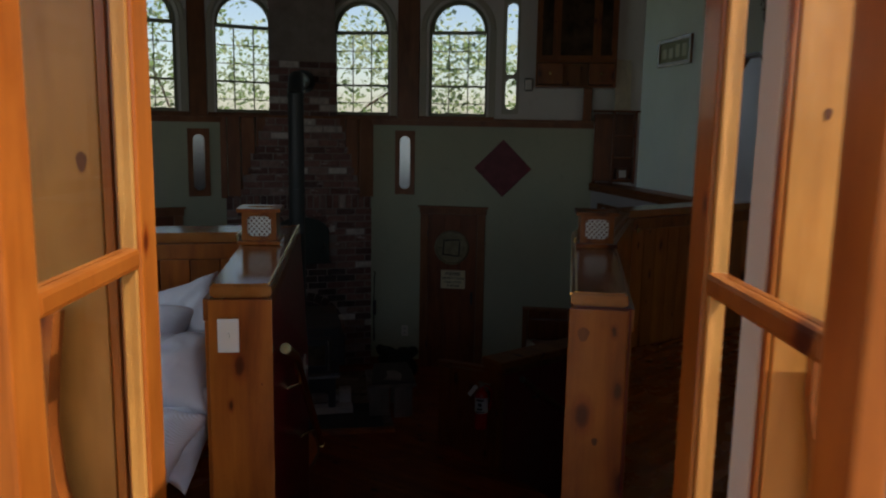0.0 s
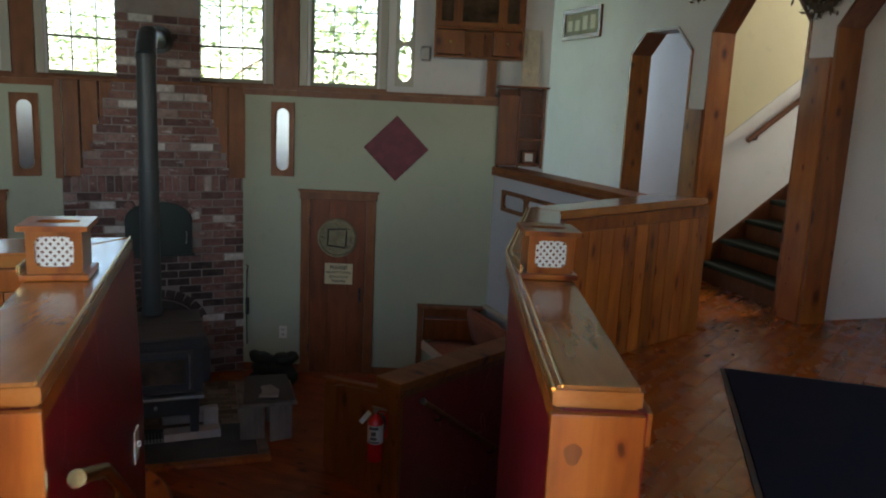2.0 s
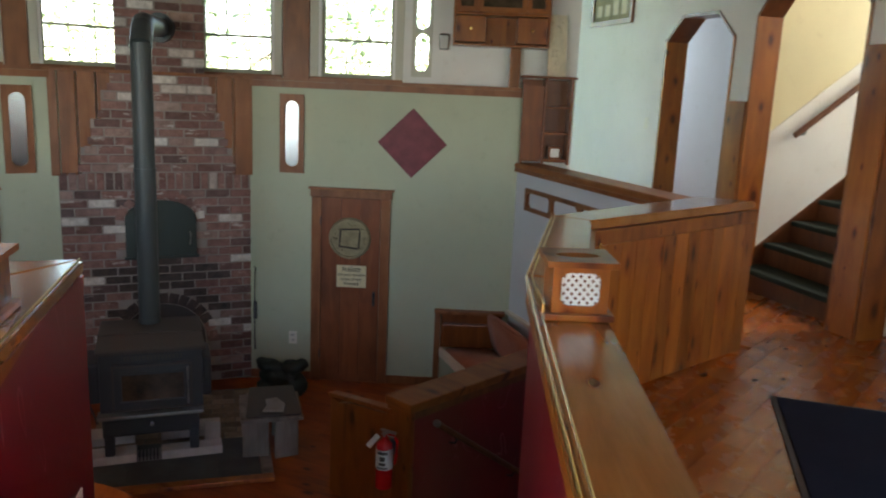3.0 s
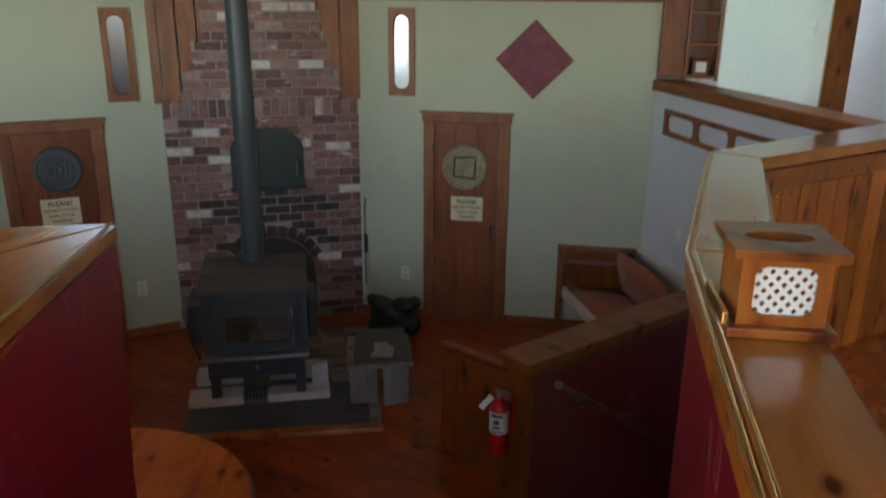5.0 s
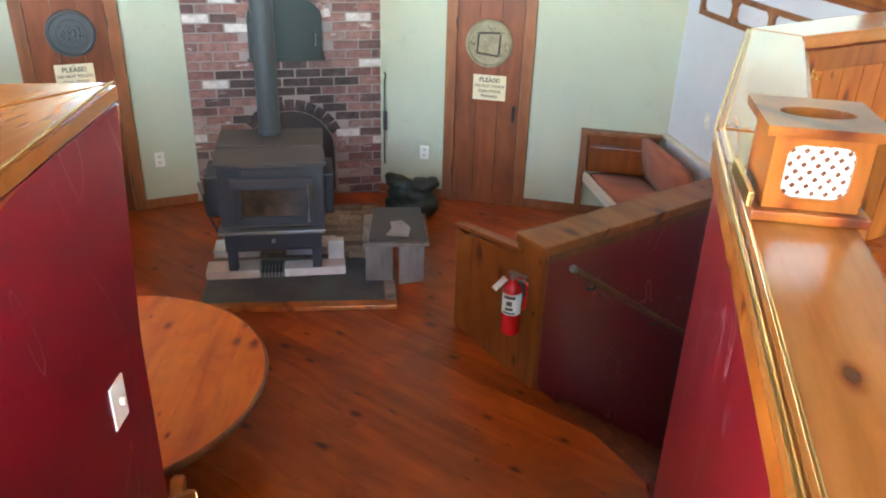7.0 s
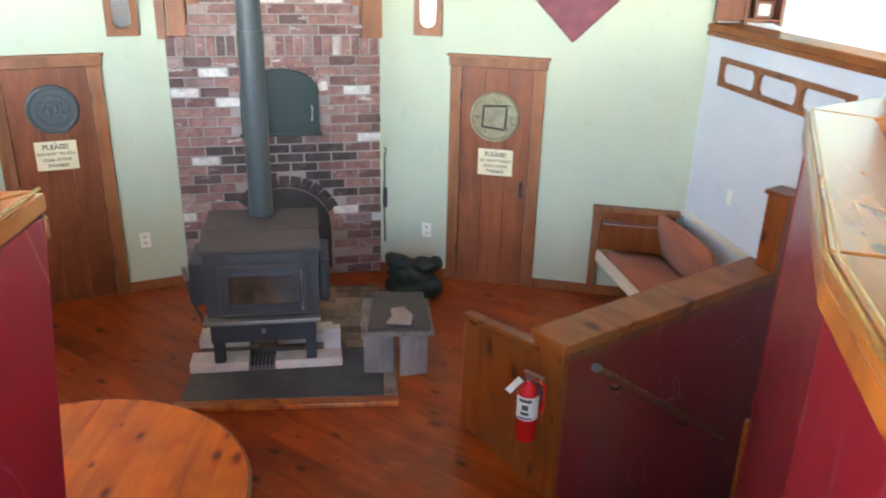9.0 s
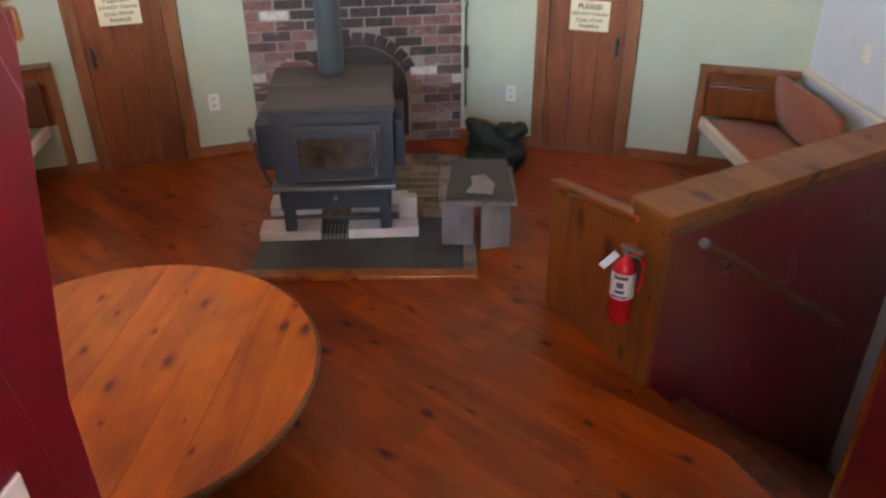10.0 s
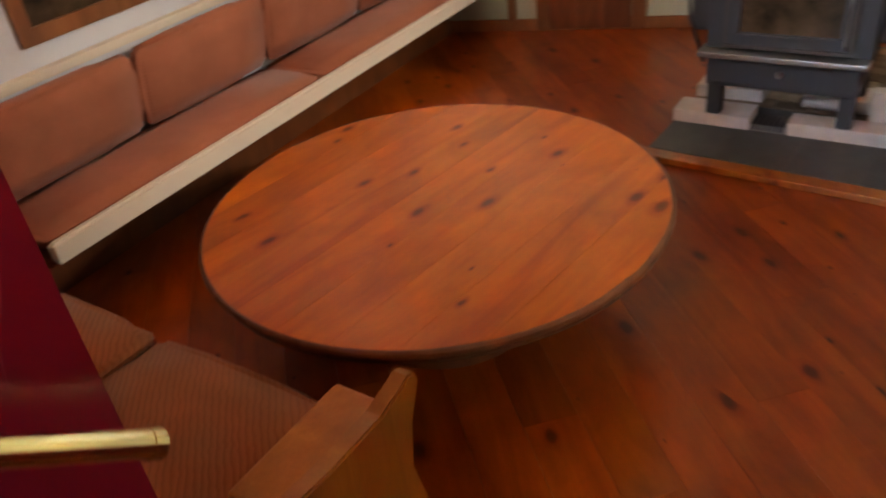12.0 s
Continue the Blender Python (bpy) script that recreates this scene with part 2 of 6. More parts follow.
PAPER = paint("cream_paper", (0.80, 0.72, 0.48), rough=0.8, vary=0.03, grain=0.05)
INK = paint("print_ink", (0.07, 0.06, 0.05), rough=0.7, vary=0.02, grain=0.02)
MAROON = paint("maroon_panel", (0.17, 0.03, 0.045), rough=0.55, vary=0.25, scale=9.0, grain=0.6)
BAG = paint("black_plastic_bag", (0.009, 0.017, 0.012), rough=0.55, vary=0.3, scale=6.0)
EXT_RED = paint("extinguisher_red", (0.55, 0.012, 0.014), rough=0.25, vary=0.05, grain=0.03)
PEWTER = iron("pewter_disc", (0.085, 0.10, 0.105), 0.45, 0.35, rust=(0.07, 0.07, 0.07), amount=0.6)
STONE_DISC = paint("carved_stone_disc", (0.30, 0.27, 0.17), rough=0.85, vary=0.3, scale=12.0, grain=0.9)
RELIEF = paint("ivory_relief", (0.66, 0.60, 0.45), rough=0.7, vary=0.15, scale=14.0, grain=0.7)
LEAF, fn, fl_, fb = material("leaf_green", 0.55)
fcol = ramp(fn, fl_, noise_tex(fn, fl_, coords(fn, fl_), 1.5, 4), [(0.3, (0.10, 0.17, 0.035)), (0.7, (0.19, 0.29, 0.08))])
fl_.new(fcol, fb.inputs["Base Color"])
ftr, fmx = fn.new("ShaderNodeBsdfTranslucent"), fn.new("ShaderNodeMixShader")
ftr.inputs["Color"].default_value = (0.60, 0.66, 0.38, 1)
fmx.inputs[0].default_value = 0.55
fl_.new(fb.outputs[0], fmx.inputs[1])
fl_.new(ftr.outputs[0], fmx.inputs[2])
fl_.new(fmx.outputs[0], fn["Material Output"].inputs["Surface"])
BARK = paint("bark", (0.13, 0.10, 0.075), rough=0.95, vary=0.35, scale=6.0, grain=1.0)
GRASS = paint("grass", (0.07, 0.11, 0.03), rough=0.95, vary=0.4, scale=2.0, grain=1.0)
WREATH = paint("dried_wreath", (0.10, 0.075, 0.05), rough=0.95, vary=0.5, scale=30.0, grain=1.0)
FRAME_PAINT = paint("window_frame_paint", (0.28, 0.29, 0.20), rough=0.5, vary=0.08)
PALE_FRAME = paint("pale_casing", (0.55, 0.55, 0.46), rough=0.6, vary=0.06)
GRILLE = paint("white_grille", (0.66, 0.65, 0.60), rough=0.5, vary=0.03)

GLASS, gn, gl, gb = material("window_glass", 0.02, 0.0, (0.95, 0.97, 0.96))
gb.inputs["Transmission Weight"].default_value = 1.0
gb.inputs["IOR"].default_value = 1.05
MIRROR, _, _, _ = material("mirror_silver", 0.2, 1.0, (0.42, 0.44, 0.45))
STOVE_GLASS, sn, sl, sb = material("sooty_stove_glass", 0.12)
sl.new(ramp(sn, sl, noise_tex(sn, sl, coords(sn, sl), 5.0, 5), [(0.35, (0.02, 0.015, 0.01)), (0.7, (0.12, 0.075, 0.045))]), sb.inputs["Base Color"])

BRICK, bn, bl, bb = material("old_brick", 0.9)
binfo = bn.new("ShaderNodeObjectInfo")
BRICK_TONES = [(0.0, (0.10, 0.068, 0.064)), (0.20, (0.21, 0.105, 0.09)), (0.5, (0.31, 0.165, 0.14)), (0.72, (0.24, 0.145, 0.13)), (0.86, (0.36, 0.24, 0.21)), (0.92, (0.40, 0.29, 0.25)), (0.95, (0.68, 0.64, 0.60))]
bcol = ramp(bn, bl, binfo.outputs["Random"], BRICK_TONES)
bst = ramp(bn, bl, noise_tex(bn, bl, coords(bn, bl, by_piece=19.0), 14.0, 6, 0.75), [(0.35, (0.55, 0.52, 0.5)), (0.55, (1, 1, 1)), (0.78, (1.5, 1.45, 1.4))])
bcol = mix(bn, bl, 0.75, bcol, bst, "MULTIPLY")
blime = ramp(bn, bl, noise_tex(bn, bl, coords(bn, bl, (0.6, 1, 1.8), by_piece=31.0), 7.0, 5, 0.7), [(0.60, (0, 0, 0)), (0.68, (0.75, 0.75, 0.75))])
bl.new(mix(bn, bl, blime, bcol, (0.62, 0.57, 0.53)), bb.inputs["Base Color"])
bump(bn, bl, bb, noise_tex(bn, bl, coords(bn, bl, by_piece=19.0), 60.0, 5), 0.7, 0.004)


SOOTY, son, sol, sob = material("sooty_brick", 0.9)
sol.new(ramp(son, sol, noise_tex(son, sol, coords(son, sol, by_piece=19.0), 11.0, 6, 0.75), [(0.35, (0.035, 0.03, 0.03)), (0.6, (0.09, 0.06, 0.055)), (0.8, (0.17, 0.13, 0.12))]), sob.inputs["Base Color"])
bump(son, sol, sob, noise_tex(son, sol, coords(son, sol, by_piece=19.0), 60.0, 5), 0.7, 0.004)
PAVER, pvn, pvl, pvb = material("worn_paver_brick", 0.85)
pvi = pvn.new("ShaderNodeObjectInfo")
pvc = ramp(pvn, pvl, pvi.outputs["Random"], [(0.0, (0.17, 0.12, 0.085)), (0.5, (0.27, 0.20, 0.14)), (1.0, (0.36, 0.28, 0.21))])
pvs = ramp(pvn, pvl, noise_tex(pvn, pvl, coords(pvn, pvl, by_piece=19.0), 9.0, 6, 0.75), [(0.35, (0.5, 0.48, 0.46)), (0.65, (1.1, 1.1, 1.1))])
pvl.new(mix(pvn, pvl, 0.85, pvc, pvs, "MULTIPLY"), pvb.inputs["Base Color"])
COVER = iron("green_black_cover", (0.028, 0.042, 0.038), 0.6, amount=0.5, rust=(0.07, 0.08, 0.07))


# ---- mesh helpers ----
def part(name, bm, mat, parent=None, label="", smooth=False):
    me = bpy.data.meshes.new(name)
    bm.normal_update()
    bm.to_mesh(me)
    bm.free()
    me.materials.append(mat)
    if smooth:
        for p in me.polygons:
            p.use_smooth = True
    ob = new(name, me)
    if parent:
        ob.parent = parent
    if label:
        ob["label"] = label
    return ob


def thing(name, label, category, m=None, group="", kind=""):
    ob = new(name)
    ob.empty_display_size = 0.1
    if m is not None:
        ob.matrix_world = m
    return tagged(ob, label, category, group, kind)


def box(lo, hi, bevel=0.0, m=None, bm=None):
    bm = bm or bmesh.new()
    r = bmesh.ops.create_cube(bm, size=1.0)
    c = [(a + b) / 2 for a, b in zip(lo, hi)]
    d = [abs(b - a) for a, b in zip(lo, hi)]
    bmesh.ops.transform(bm, matrix=Matrix.Translation(c) @ Matrix.Diagonal((*d, 1)), verts=r["verts"])
    if bevel:
        es = {e for v in r["verts"] for e in v.link_edges}
        out = bmesh.ops.bevel(bm, geom=list(es), offset=bevel, segments=2, affect="EDGES", profile=0.6)
    if m is not None:
        vs = r["verts"] if not bevel else bm.verts
        bmesh.ops.transform(bm, matrix=m, verts=[v for v in vs if v.is_valid])
    return bm


def prism(pts, z0, z1, bevel=0.0, bm=None):
    """An upright prism over a plan polygon."""
    bm = bm or bmesh.new()
    lo = [bm.verts.new((x, y, z0)) for x, y in pts]
    hi = [bm.verts.new((x, y, z1)) for x, y in pts]
    n = len(pts)
    fs = [bm.faces.new(hi), bm.faces.new(lo[::-1])]
    fs += [bm.faces.new((lo[i], lo[(i + 1) % n], hi[(i + 1) % n], hi[i])) for i in range(n)]
    bmesh.ops.recalc_face_normals(bm, faces=fs)
    if bevel:
        bmesh.ops.bevel(bm, geom=[e for e in bm.edges if abs(e.verts[0].co.z - e.verts[1].co.z) < 1e-6], offset=bevel, segments=2, affect="EDGES")
    return bm


def cyl(p, q, r, r2=None, seg=20, bm=None):
    bm = bm or bmesh.new()
    p, q = Vector(p), Vector(q)
    m = Matrix.Translation((p + q) / 2) @ (q - p).to_track_quat("Z", "Y").to_matrix().to_4x4()
    bmesh.ops.create_cone(bm, cap_ends=True, segments=seg, radius1=r, radius2=r if r2 is None else r2, depth=(q - p).length, matrix=m)
    return bm


def tube(points, r, seg=12):
    bm = bmesh.new()
    pts = [Vector(p) for p in points]
    rings = []
    for i, p in enumerate(pts):
        d = (pts[min(i + 1, len(pts) - 1)] - pts[max(i - 1, 0)]).normalized()
        q = d.to_track_quat("Z", "Y")
        rings.append([bm.verts.new(p + q @ Vector((r * math.cos(a), r * math.sin(a), 0))) for a in [2 * math.pi * k / seg for k in range(seg)]])
    for a, b in zip(rings, rings[1:]):
        for k in range(seg):
            bm.faces.new((a[k], a[(k + 1) % seg], b[(k + 1) % seg], b[k]))
    bm.faces.new(rings[0][::-1])
    bm.faces.new(rings[-1])
    bmesh.ops.recalc_face_normals(bm, faces=bm.faces)
    return bm


def line_frame(p, q, z=0.0):
    """A pose at p whose local x runs to q, y to the left of it, z up."""
    return pose(p[0], p[1], z, 0, 0, math.degrees(math.atan2(q[1] - p[1], q[0] - p[0])))


def length(p, q):
    return math.hypot(q[0] - p[0], q[1] - p[1])


def holed(w, h, outline_holes, depth, m=None, x0=0.0, z0=0.0):
    """A slab in local xz from y=0 to y=depth with polygon holes, all cut through."""
    bm = bmesh.new()
    loops = [[(x0, z0), (x0 + w, z0), (x0 + w, z0 + h), (x0, z0 + h)]] + outline_holes
    es = []
    for lp in loops:
        vs = [bm.verts.new((x, 0, z)) for x, z in lp]
        es += [bm.edges.new((vs[i], vs[(i + 1) % len(vs)])) for i in range(len(vs))]
    bmesh.ops.triangle_fill(bm, use_beauty=True, edges=es)
    ext = bmesh.ops.extrude_face_region(bm, geom=bm.faces[:])
    bmesh.ops.translate(bm, vec=(0, depth, 0), verts=[g for g in ext["geom"] if isinstance(g, bmesh.types.BMVert)])
    bmesh.ops.recalc_face_normals(bm, faces=bm.faces)
    if m is not None:
        bmesh.ops.transform(bm, matrix=m, verts=bm.verts)
    return bm


def strips(loops, angle, pitch):
    """Scan plan polygons (even-odd) in strips across the angle: (offset, start, end)."""
    c, s = math.cos(radians(angle)), math.sin(radians(angle))
    loc = [[(x * c + y * s, -x * s + y * c) for x, y in lp] for lp in loops]
    vmin = min(v for lp in loc for _, v in lp)
    vmax = max(v for lp in loc for _, v in lp)
    out = []
    k = 0
    while vmin + k * pitch < vmax:
        v = vmin + (k + 0.5) * pitch
        xs = []
        for lp in loc:
            for (x1, y1), (x2, y2) in zip(lp, lp[1:] + lp[:1]):
                if (y1 > v) != (y2 > v):
                    xs.append(x1 + (v - y1) * (x2 - x1) / (y2 - y1))
        xs.sort()
        out += [(v, a, b) for a, b in zip(xs[::2], xs[1::2])]
        k += 1
    return out


def box_into(bm, lo, hi, m):
    vs = [bm.verts.new(m @ Vector((x, y, z))) for x in (lo[0], hi[0]) for y in (lo[1], hi[1]) for z in (lo[2], hi[2])]
    for f in ((0, 1, 3, 2), (4, 6, 7, 5), (0, 4, 5, 1), (2, 3, 7, 6), (0, 2, 6, 4), (1, 5, 7, 3)):
        bm.faces.new([vs[i] for i in f])


# ---- the plan: sunken lounge, stair passage, upper floor ----
I0, I1, I2, I3 = (1.70, 3.15), (1.735, 4.66), (1.97, 5.98), (3.07, 7.08)
O0, O1, O2, O3 = (1.89, 3.15), (1.935, 4.62), (2.15, 5.88), (3.33, 6.93)
L0, L1 = (0.685, 3.05), (0.28, 4.59)
K0, K1 = (0.485, 3.00), (0.132, 4.24)
LC = (-1.99, 3.43)                      # lounge corner behind the near bench
LCF = (-2.10, 3.70)                     # the benches' own corner
LW = (0.385, 4.375)                     # foot of the half wall under the cap's overhang
LB = (-3.72, 7.59)                      # corner of the left bench wall and the left green wall
CL, CR = (-2.03, 8.87), (-0.50, 9.59)   # chimney's foot
RC = (2.06, 9.59)                       # corner of the right green wall and the right bench wall
WA, WB = (1.28, 6.84), (1.93, 6.19)     # edge of the cellar stair opening
WE = (2.62, 8.27)                       # cellar stair wall meets the bench wall
PIT = [LW, (1.735, 4.66), I2, WB, WA, WE, RC, CR, CL, LB, LC]
PIT_ALL = [L0, I0, I1, I2, I3, RC, CR, CL, LB, LC, L1]


def shifted(p, q, d):
    """The line p-q moved by d to its left."""
    k = length(p, q)
    nx, ny = -(q[1] - p[1]) / k * d, (q[0] - p[0]) / k * d
    return (p[0] + nx, p[1] + ny), (q[0] + nx, q[1] + ny)


def wall(name, p, q, z0, z1, thick, mat, label):
    """An upright wall whose visible face runs from p to q, with its body to the left of that line."""
    a, b = shifted(p, q, thick)
    ob = part(name, prism([p, q, b, a], z0, z1), mat)
    return tagged(ob, label, "wall", kind="structure")


# cellar, lounge and passage walls
wall("wall_right_green", RC, CR, -0.02, GTOP, -0.16, GREEN, "sage green painted lounge wall behind a closet door")
wall("wall_left_green", (-1.95, 8.93), LB, -0.02, GTOP, -0.16, GREEN, "sage green painted lounge wall beside the chimney")
wall("wall_bench_right", I3, RC, -1.8, LEDGE - 0.05, -0.2, BLUE, "pale blue-white painted wall above the bench")
wall("wall_bench_left", LB, LC, -0.02, LEDGE - 0.05, -0.2, BLUE, "pale blue-white painted wall behind the long bench")


def flared(name, a, b, a_top, b_top, thick, label):
    """A wall whose face leans out above 1.75 m to carry the cap's overhang."""
    bm = bmesh.new()
    rows = []
    for p, q, z in ((a, b, -0.02), (a, b, 1.75), (a_top, b_top, CAP - 0.051)):
        r, s = shifted(p, q, thick)
        rows.append([bm.verts.new((v[0], v[1], z)) for v in (p, q, s, r)])
    bm.faces.new(rows[0][::-1])
    bm.faces.new(rows[-1])
    for lo, hi in zip(rows, rows[1:]):
        for k in range(4):
            bm.faces.new((lo[k], lo[(k + 1) % 4], hi[(k + 1) % 4], hi[k]))
    bmesh.ops.recalc_face_normals(bm, faces=bm.faces)
    return tagged(part(name, bm, RED), label, "wall", kind="structure")


flared("wall_near_bench", LC, (0.355, 4.363), (-2.06, 3.65), (0.25, 4.558), -0.04, "crimson painted half wall round the lounge")
flared("wall_stair_left", LW, (0.665, 3.07), (0.285, 4.575), (0.665, 3.07), -0.15, "crimson painted half wall beside the steps")
wall("wall_stair_right", *shifted(I0, I1, -0.022), -0.02, CAP - 0.05, -0.18, RED, "crimson painted half wall beside the steps")
wall("wall_stair_turn", *shifted(I1, I2, -0.022), -0.02, CAP - 0.05, -0.18, RED, "crimson painted half wall at the foot of the steps")
wall("wall_cellar_near", *shifted(I2, I3, -0.022), -1.8, CAP - 0.05, -0.18, RED, "crimson painted wall above the cellar steps")
CB0, CB1 = shifted(CR, CL, -0.102)
wall("wall_chimney_back", CB0, CB1, -0.02, GTOP, -0.3, WHITE, "plain wall behind the brick chimney")
ob = part("chimney_footing", prism([CL, CR, CB0, CB1], -0.12, 0.006), WEATHERED)
tagged(ob, "grey footing under the brick chimney", "footing", kind="structure")

# window walls above the green walls
WIN_W, WIN_SILL, WIN_SPRING = 0.68, 2.99, 3.98


def arch_hole(xc, w, z0, zs, seg=14):
    r = w / 2
    return [(xc - r, z0), (xc + r, z0)] + [(xc + r * math.cos(math.pi * k / seg), zs + r * math.sin(math.pi * k / seg)) for k in range(seg + 1)]


def window_unit(name, m, xc, w, z0, zs):
    """An arched window in local xz: casing, frame, bars and panes, set in the wall's thickness."""
    win = thing(name, "tall arched window with small panes and a painted frame", "window", m, kind="structure")
    r = w / 2
    for side in (-1, 1):
        part("window_frame", box((xc + side * r - 0.025, 0.05, z0), (xc + side * r + 0.025, 0.11, zs)), FRAME_PAINT, win)
        part("casing", box((xc + side * (r + 0.065) - 0.035, -0.02, z0 - 0.02), (xc + side * (r + 0.065) + 0.035, 0.0, zs)), PALE_FRAME, win)
    pts = [(xc + (r - 0.02) * math.cos(math.pi * k / 16), 0.08, zs + (r - 0.02) * math.sin(math.pi * k / 16)) for k in range(17)]
    part("arch_frame", tube(pts, 0.028, 8), FRAME_PAINT, win)
    pts = [(xc + (r + 0.065) * math.cos(math.pi * k / 16), -0.01, zs + (r + 0.065) * math.sin(math.pi * k / 16)) for k in range(17)]
    part("arch_casing", tube(pts, 0.033, 8), PALE_FRAME, win)
    part("window_sill", box((xc - r - 0.1, -0.05, z0 - 0.03), (xc + r + 0.1, 0.12, z0 + 0.012), 0.006), TRIM_WOOD, win)
    for z, t in ((z0 + 0.025, 0.025), (z0 + 0.36, 0.012), (zs - 0.02, 0.02)):
        part("rail", box((xc - r, 0.06, z - t), (xc + r, 0.10, z + t)), FRAME_PAINT, win)
    for x in (xc - r * 0.33, xc + r * 0.33):
        part("glazing_bar", box((x - 0.005, 0.07, z0), (x + 0.005, 0.09, zs)), FRAME_PAINT, win)
    for k in range(5):
        z = z0 + 0.16 + k * 0.2
        part("glazing_bar", box((xc - r, 0.072, z - 0.005), (xc + r, 0.088, z + 0.005)), FRAME_PAINT, win)
    hole = arch_hole(xc, w - 0.03, z0, zs)
    bm = bmesh.new()
    bm.faces.new([bm.verts.new((x, 0.08, z)) for x, z in hole])
    pane = part("pane", bm, GLASS, win)
    pane.visible_shadow = False
    return win


def slot_hole(xc, w, z0, z1, seg=10):
    r = w / 2
    up = [(xc + r * math.cos(math.pi * k / seg), z1 - r + r * math.sin(math.pi * k / seg)) for k in range(seg + 1)]
    dn = [(xc - r * math.cos(math.pi * k / seg), z0 + r - r * math.sin(math.pi * k / seg)) for k in range(seg + 1)]
    return up + dn


def window_wall(name, p, q, x0, x1, wins, slots):
    m = line_frame(p, q)
    holes = [arch_hole(x, WIN_W, WIN_SILL, WIN_SPRING) for x in wins]
    for x in slots:
        holes += [slot_hole(x, 0.13, 3.09, 3.45), slot_hole(x, 0.13, 3.48, 4.3)]
    ob = part(name, holed(x1 - x0, CEIL - GTOP, holes, 0.16, m, x0, GTOP), WHITE)
    tagged(ob, "white upper wall pierced by arched windows", "wall", kind="structure")
    for i, x in enumerate(wins):
        window_unit("window_%d" % (i + 1 if "right" in name else i + 5), m, x, WIN_W, WIN_SILL, WIN_SPRING)
    for x in slots:
        win = thing("window_slot", "narrow slot window with rounded panes", "window", m, kind="structure")
        for z0, z1 in ((3.09, 3.45), (3.48, 4.3)):
            bm = bmesh.new()
            bm.faces.new([bm.verts.new((a, 0.08, b)) for a, b in slot_hole(x, 0.125, z0, z1)])
            pane = part("pane", bm, GLASS, win)
            pane.visible_shadow = False
        part("window_frame", holed(0.19, 1.3, [slot_hole(x, 0.13, 3.09, 3.45), slot_hole(x, 0.13, 3.48, 4.3)], 0.02, None, x - 0.095, 3.04), PALE_FRAME, win).location.y = -0.022
    for a, b in zip(wins, wins[1:]):
        xa, xb = a + WIN_W / 2 + 0.11, b - WIN_W / 2 - 0.11
        if xb - xa > 0.06:
            panel = part("trim_board", box((xa, -0.03, GTOP + 0.02), (xb, 0.0, CEIL - 0.3), 0.004), TRIM_WOOD)
            panel.matrix_world = m
            tagged(panel, "brown board panel between two windows", "trim", kind="structure")


# local x runs along the wall as seen from the lounge
WR0, WR1 = (-0.75, 9.75), (2.9, 9.75)
window_wall("wall_window_right", WR0, WR1, -0.4, 2.85, (0.08, 1.235), (1.85,))
WL0, WL1 = (-4.6, 7.13), (-1.45, 9.52)
window_wall("wall_window_left", WL0, WL1, 0.0, 4.33, (0.75, 2.34, 3.43), (1.60,))

# wooden cap along the top of the green walls
for p, q, nm in ((RC, CR, "trim_cap_right"), (CL, LB, "trim_cap_left")):
    a, b = shifted(p, q, 0.05)
    c, d = shifted(p, q, -0.24)
    ob = part(nm, prism([a, b, d, c], GTOP, GTOP + 0.03, 0.006), TRIM_WOOD)
    tagged(ob, "brown wooden cap along the green wall", "trim", kind="structure")
    a, b = shifted(p, q, 0.02)
    ob = part(nm + "_fascia", prism([a, b, q, p], GTOP - 0.06, GTOP - 0.001), TRIM_WOOD)
    tagged(ob, "brown wooden moulding under the wall cap", "trim", kind="structure")
    a, b = shifted(p, q, 0.015)
    ob = part("baseboard", prism([a, b, q, p], 0.0, 0.085, 0.003), TRIM_WOOD)
    tagged(ob, "low brown wooden baseboard", "baseboard", kind="structure")

# caps of the half walls
cap = thing("half_wall_cap", "glossy varnished pine cap along the half wall", "wall cap", kind="structure")
part("cap_board", prism([I0, I1, (1.935, 4.64), O0], CAP - 0.05, CAP, 0.008), PINE_FLAT, cap)
part("cap_board", prism([I1, I2, O2, (1.935, 4.645)], CAP - 0.05, CAP, 0.008), PINE_FLAT, cap)
part("cap_board", prism([I2, (3.0, 7.02), O3, O2], CAP - 0.05, CAP, 0.008), PINE_FLAT, cap)
capl = thing("half_wall_cap", "glossy varnished pine cap along the half wall", "wall cap", kind="structure")
part("cap_board", prism([L0, L1, K1, K0], CAP - 0.05, CAP, 0.008), PINE_FLAT, capl)
part("cap_board", prism([L1, (-2.1, 3.73), (-2.03, 3.47), K1], CAP - 0.05, CAP, 0.008), PINE_FLAT, capl)
led = thing("ledge_cap", "varnished pine ledge above the bench wall", "wall cap", kind="structure")
a, b = shifted(I3, RC, 0.03)
c, d = shifted(I3, RC, -0.23)
part("cap_board", prism([a, b, d, c], LEDGE - 0.05, LEDGE, 0.008), CAP_BROWN, led)
part("apron", prism([a, b, shifted(I3, RC, 0.012)[1], shifted(I3, RC, 0.012)[0]], LEDGE - 0.085, LEDGE - 0.051), PINE_BROWN, led)
led2 = thing("ledge_cap", "varnished pine ledge above the long bench wall", "wall cap", kind="structure")
a, b = shifted(LB, LC, 0.03)
c, d = shifted(LB, LC, -0.23)
part("cap_board", prism([a, b, d, c], LEDGE - 0.05, LEDGE, 0.008), PINE_FLAT, led2)

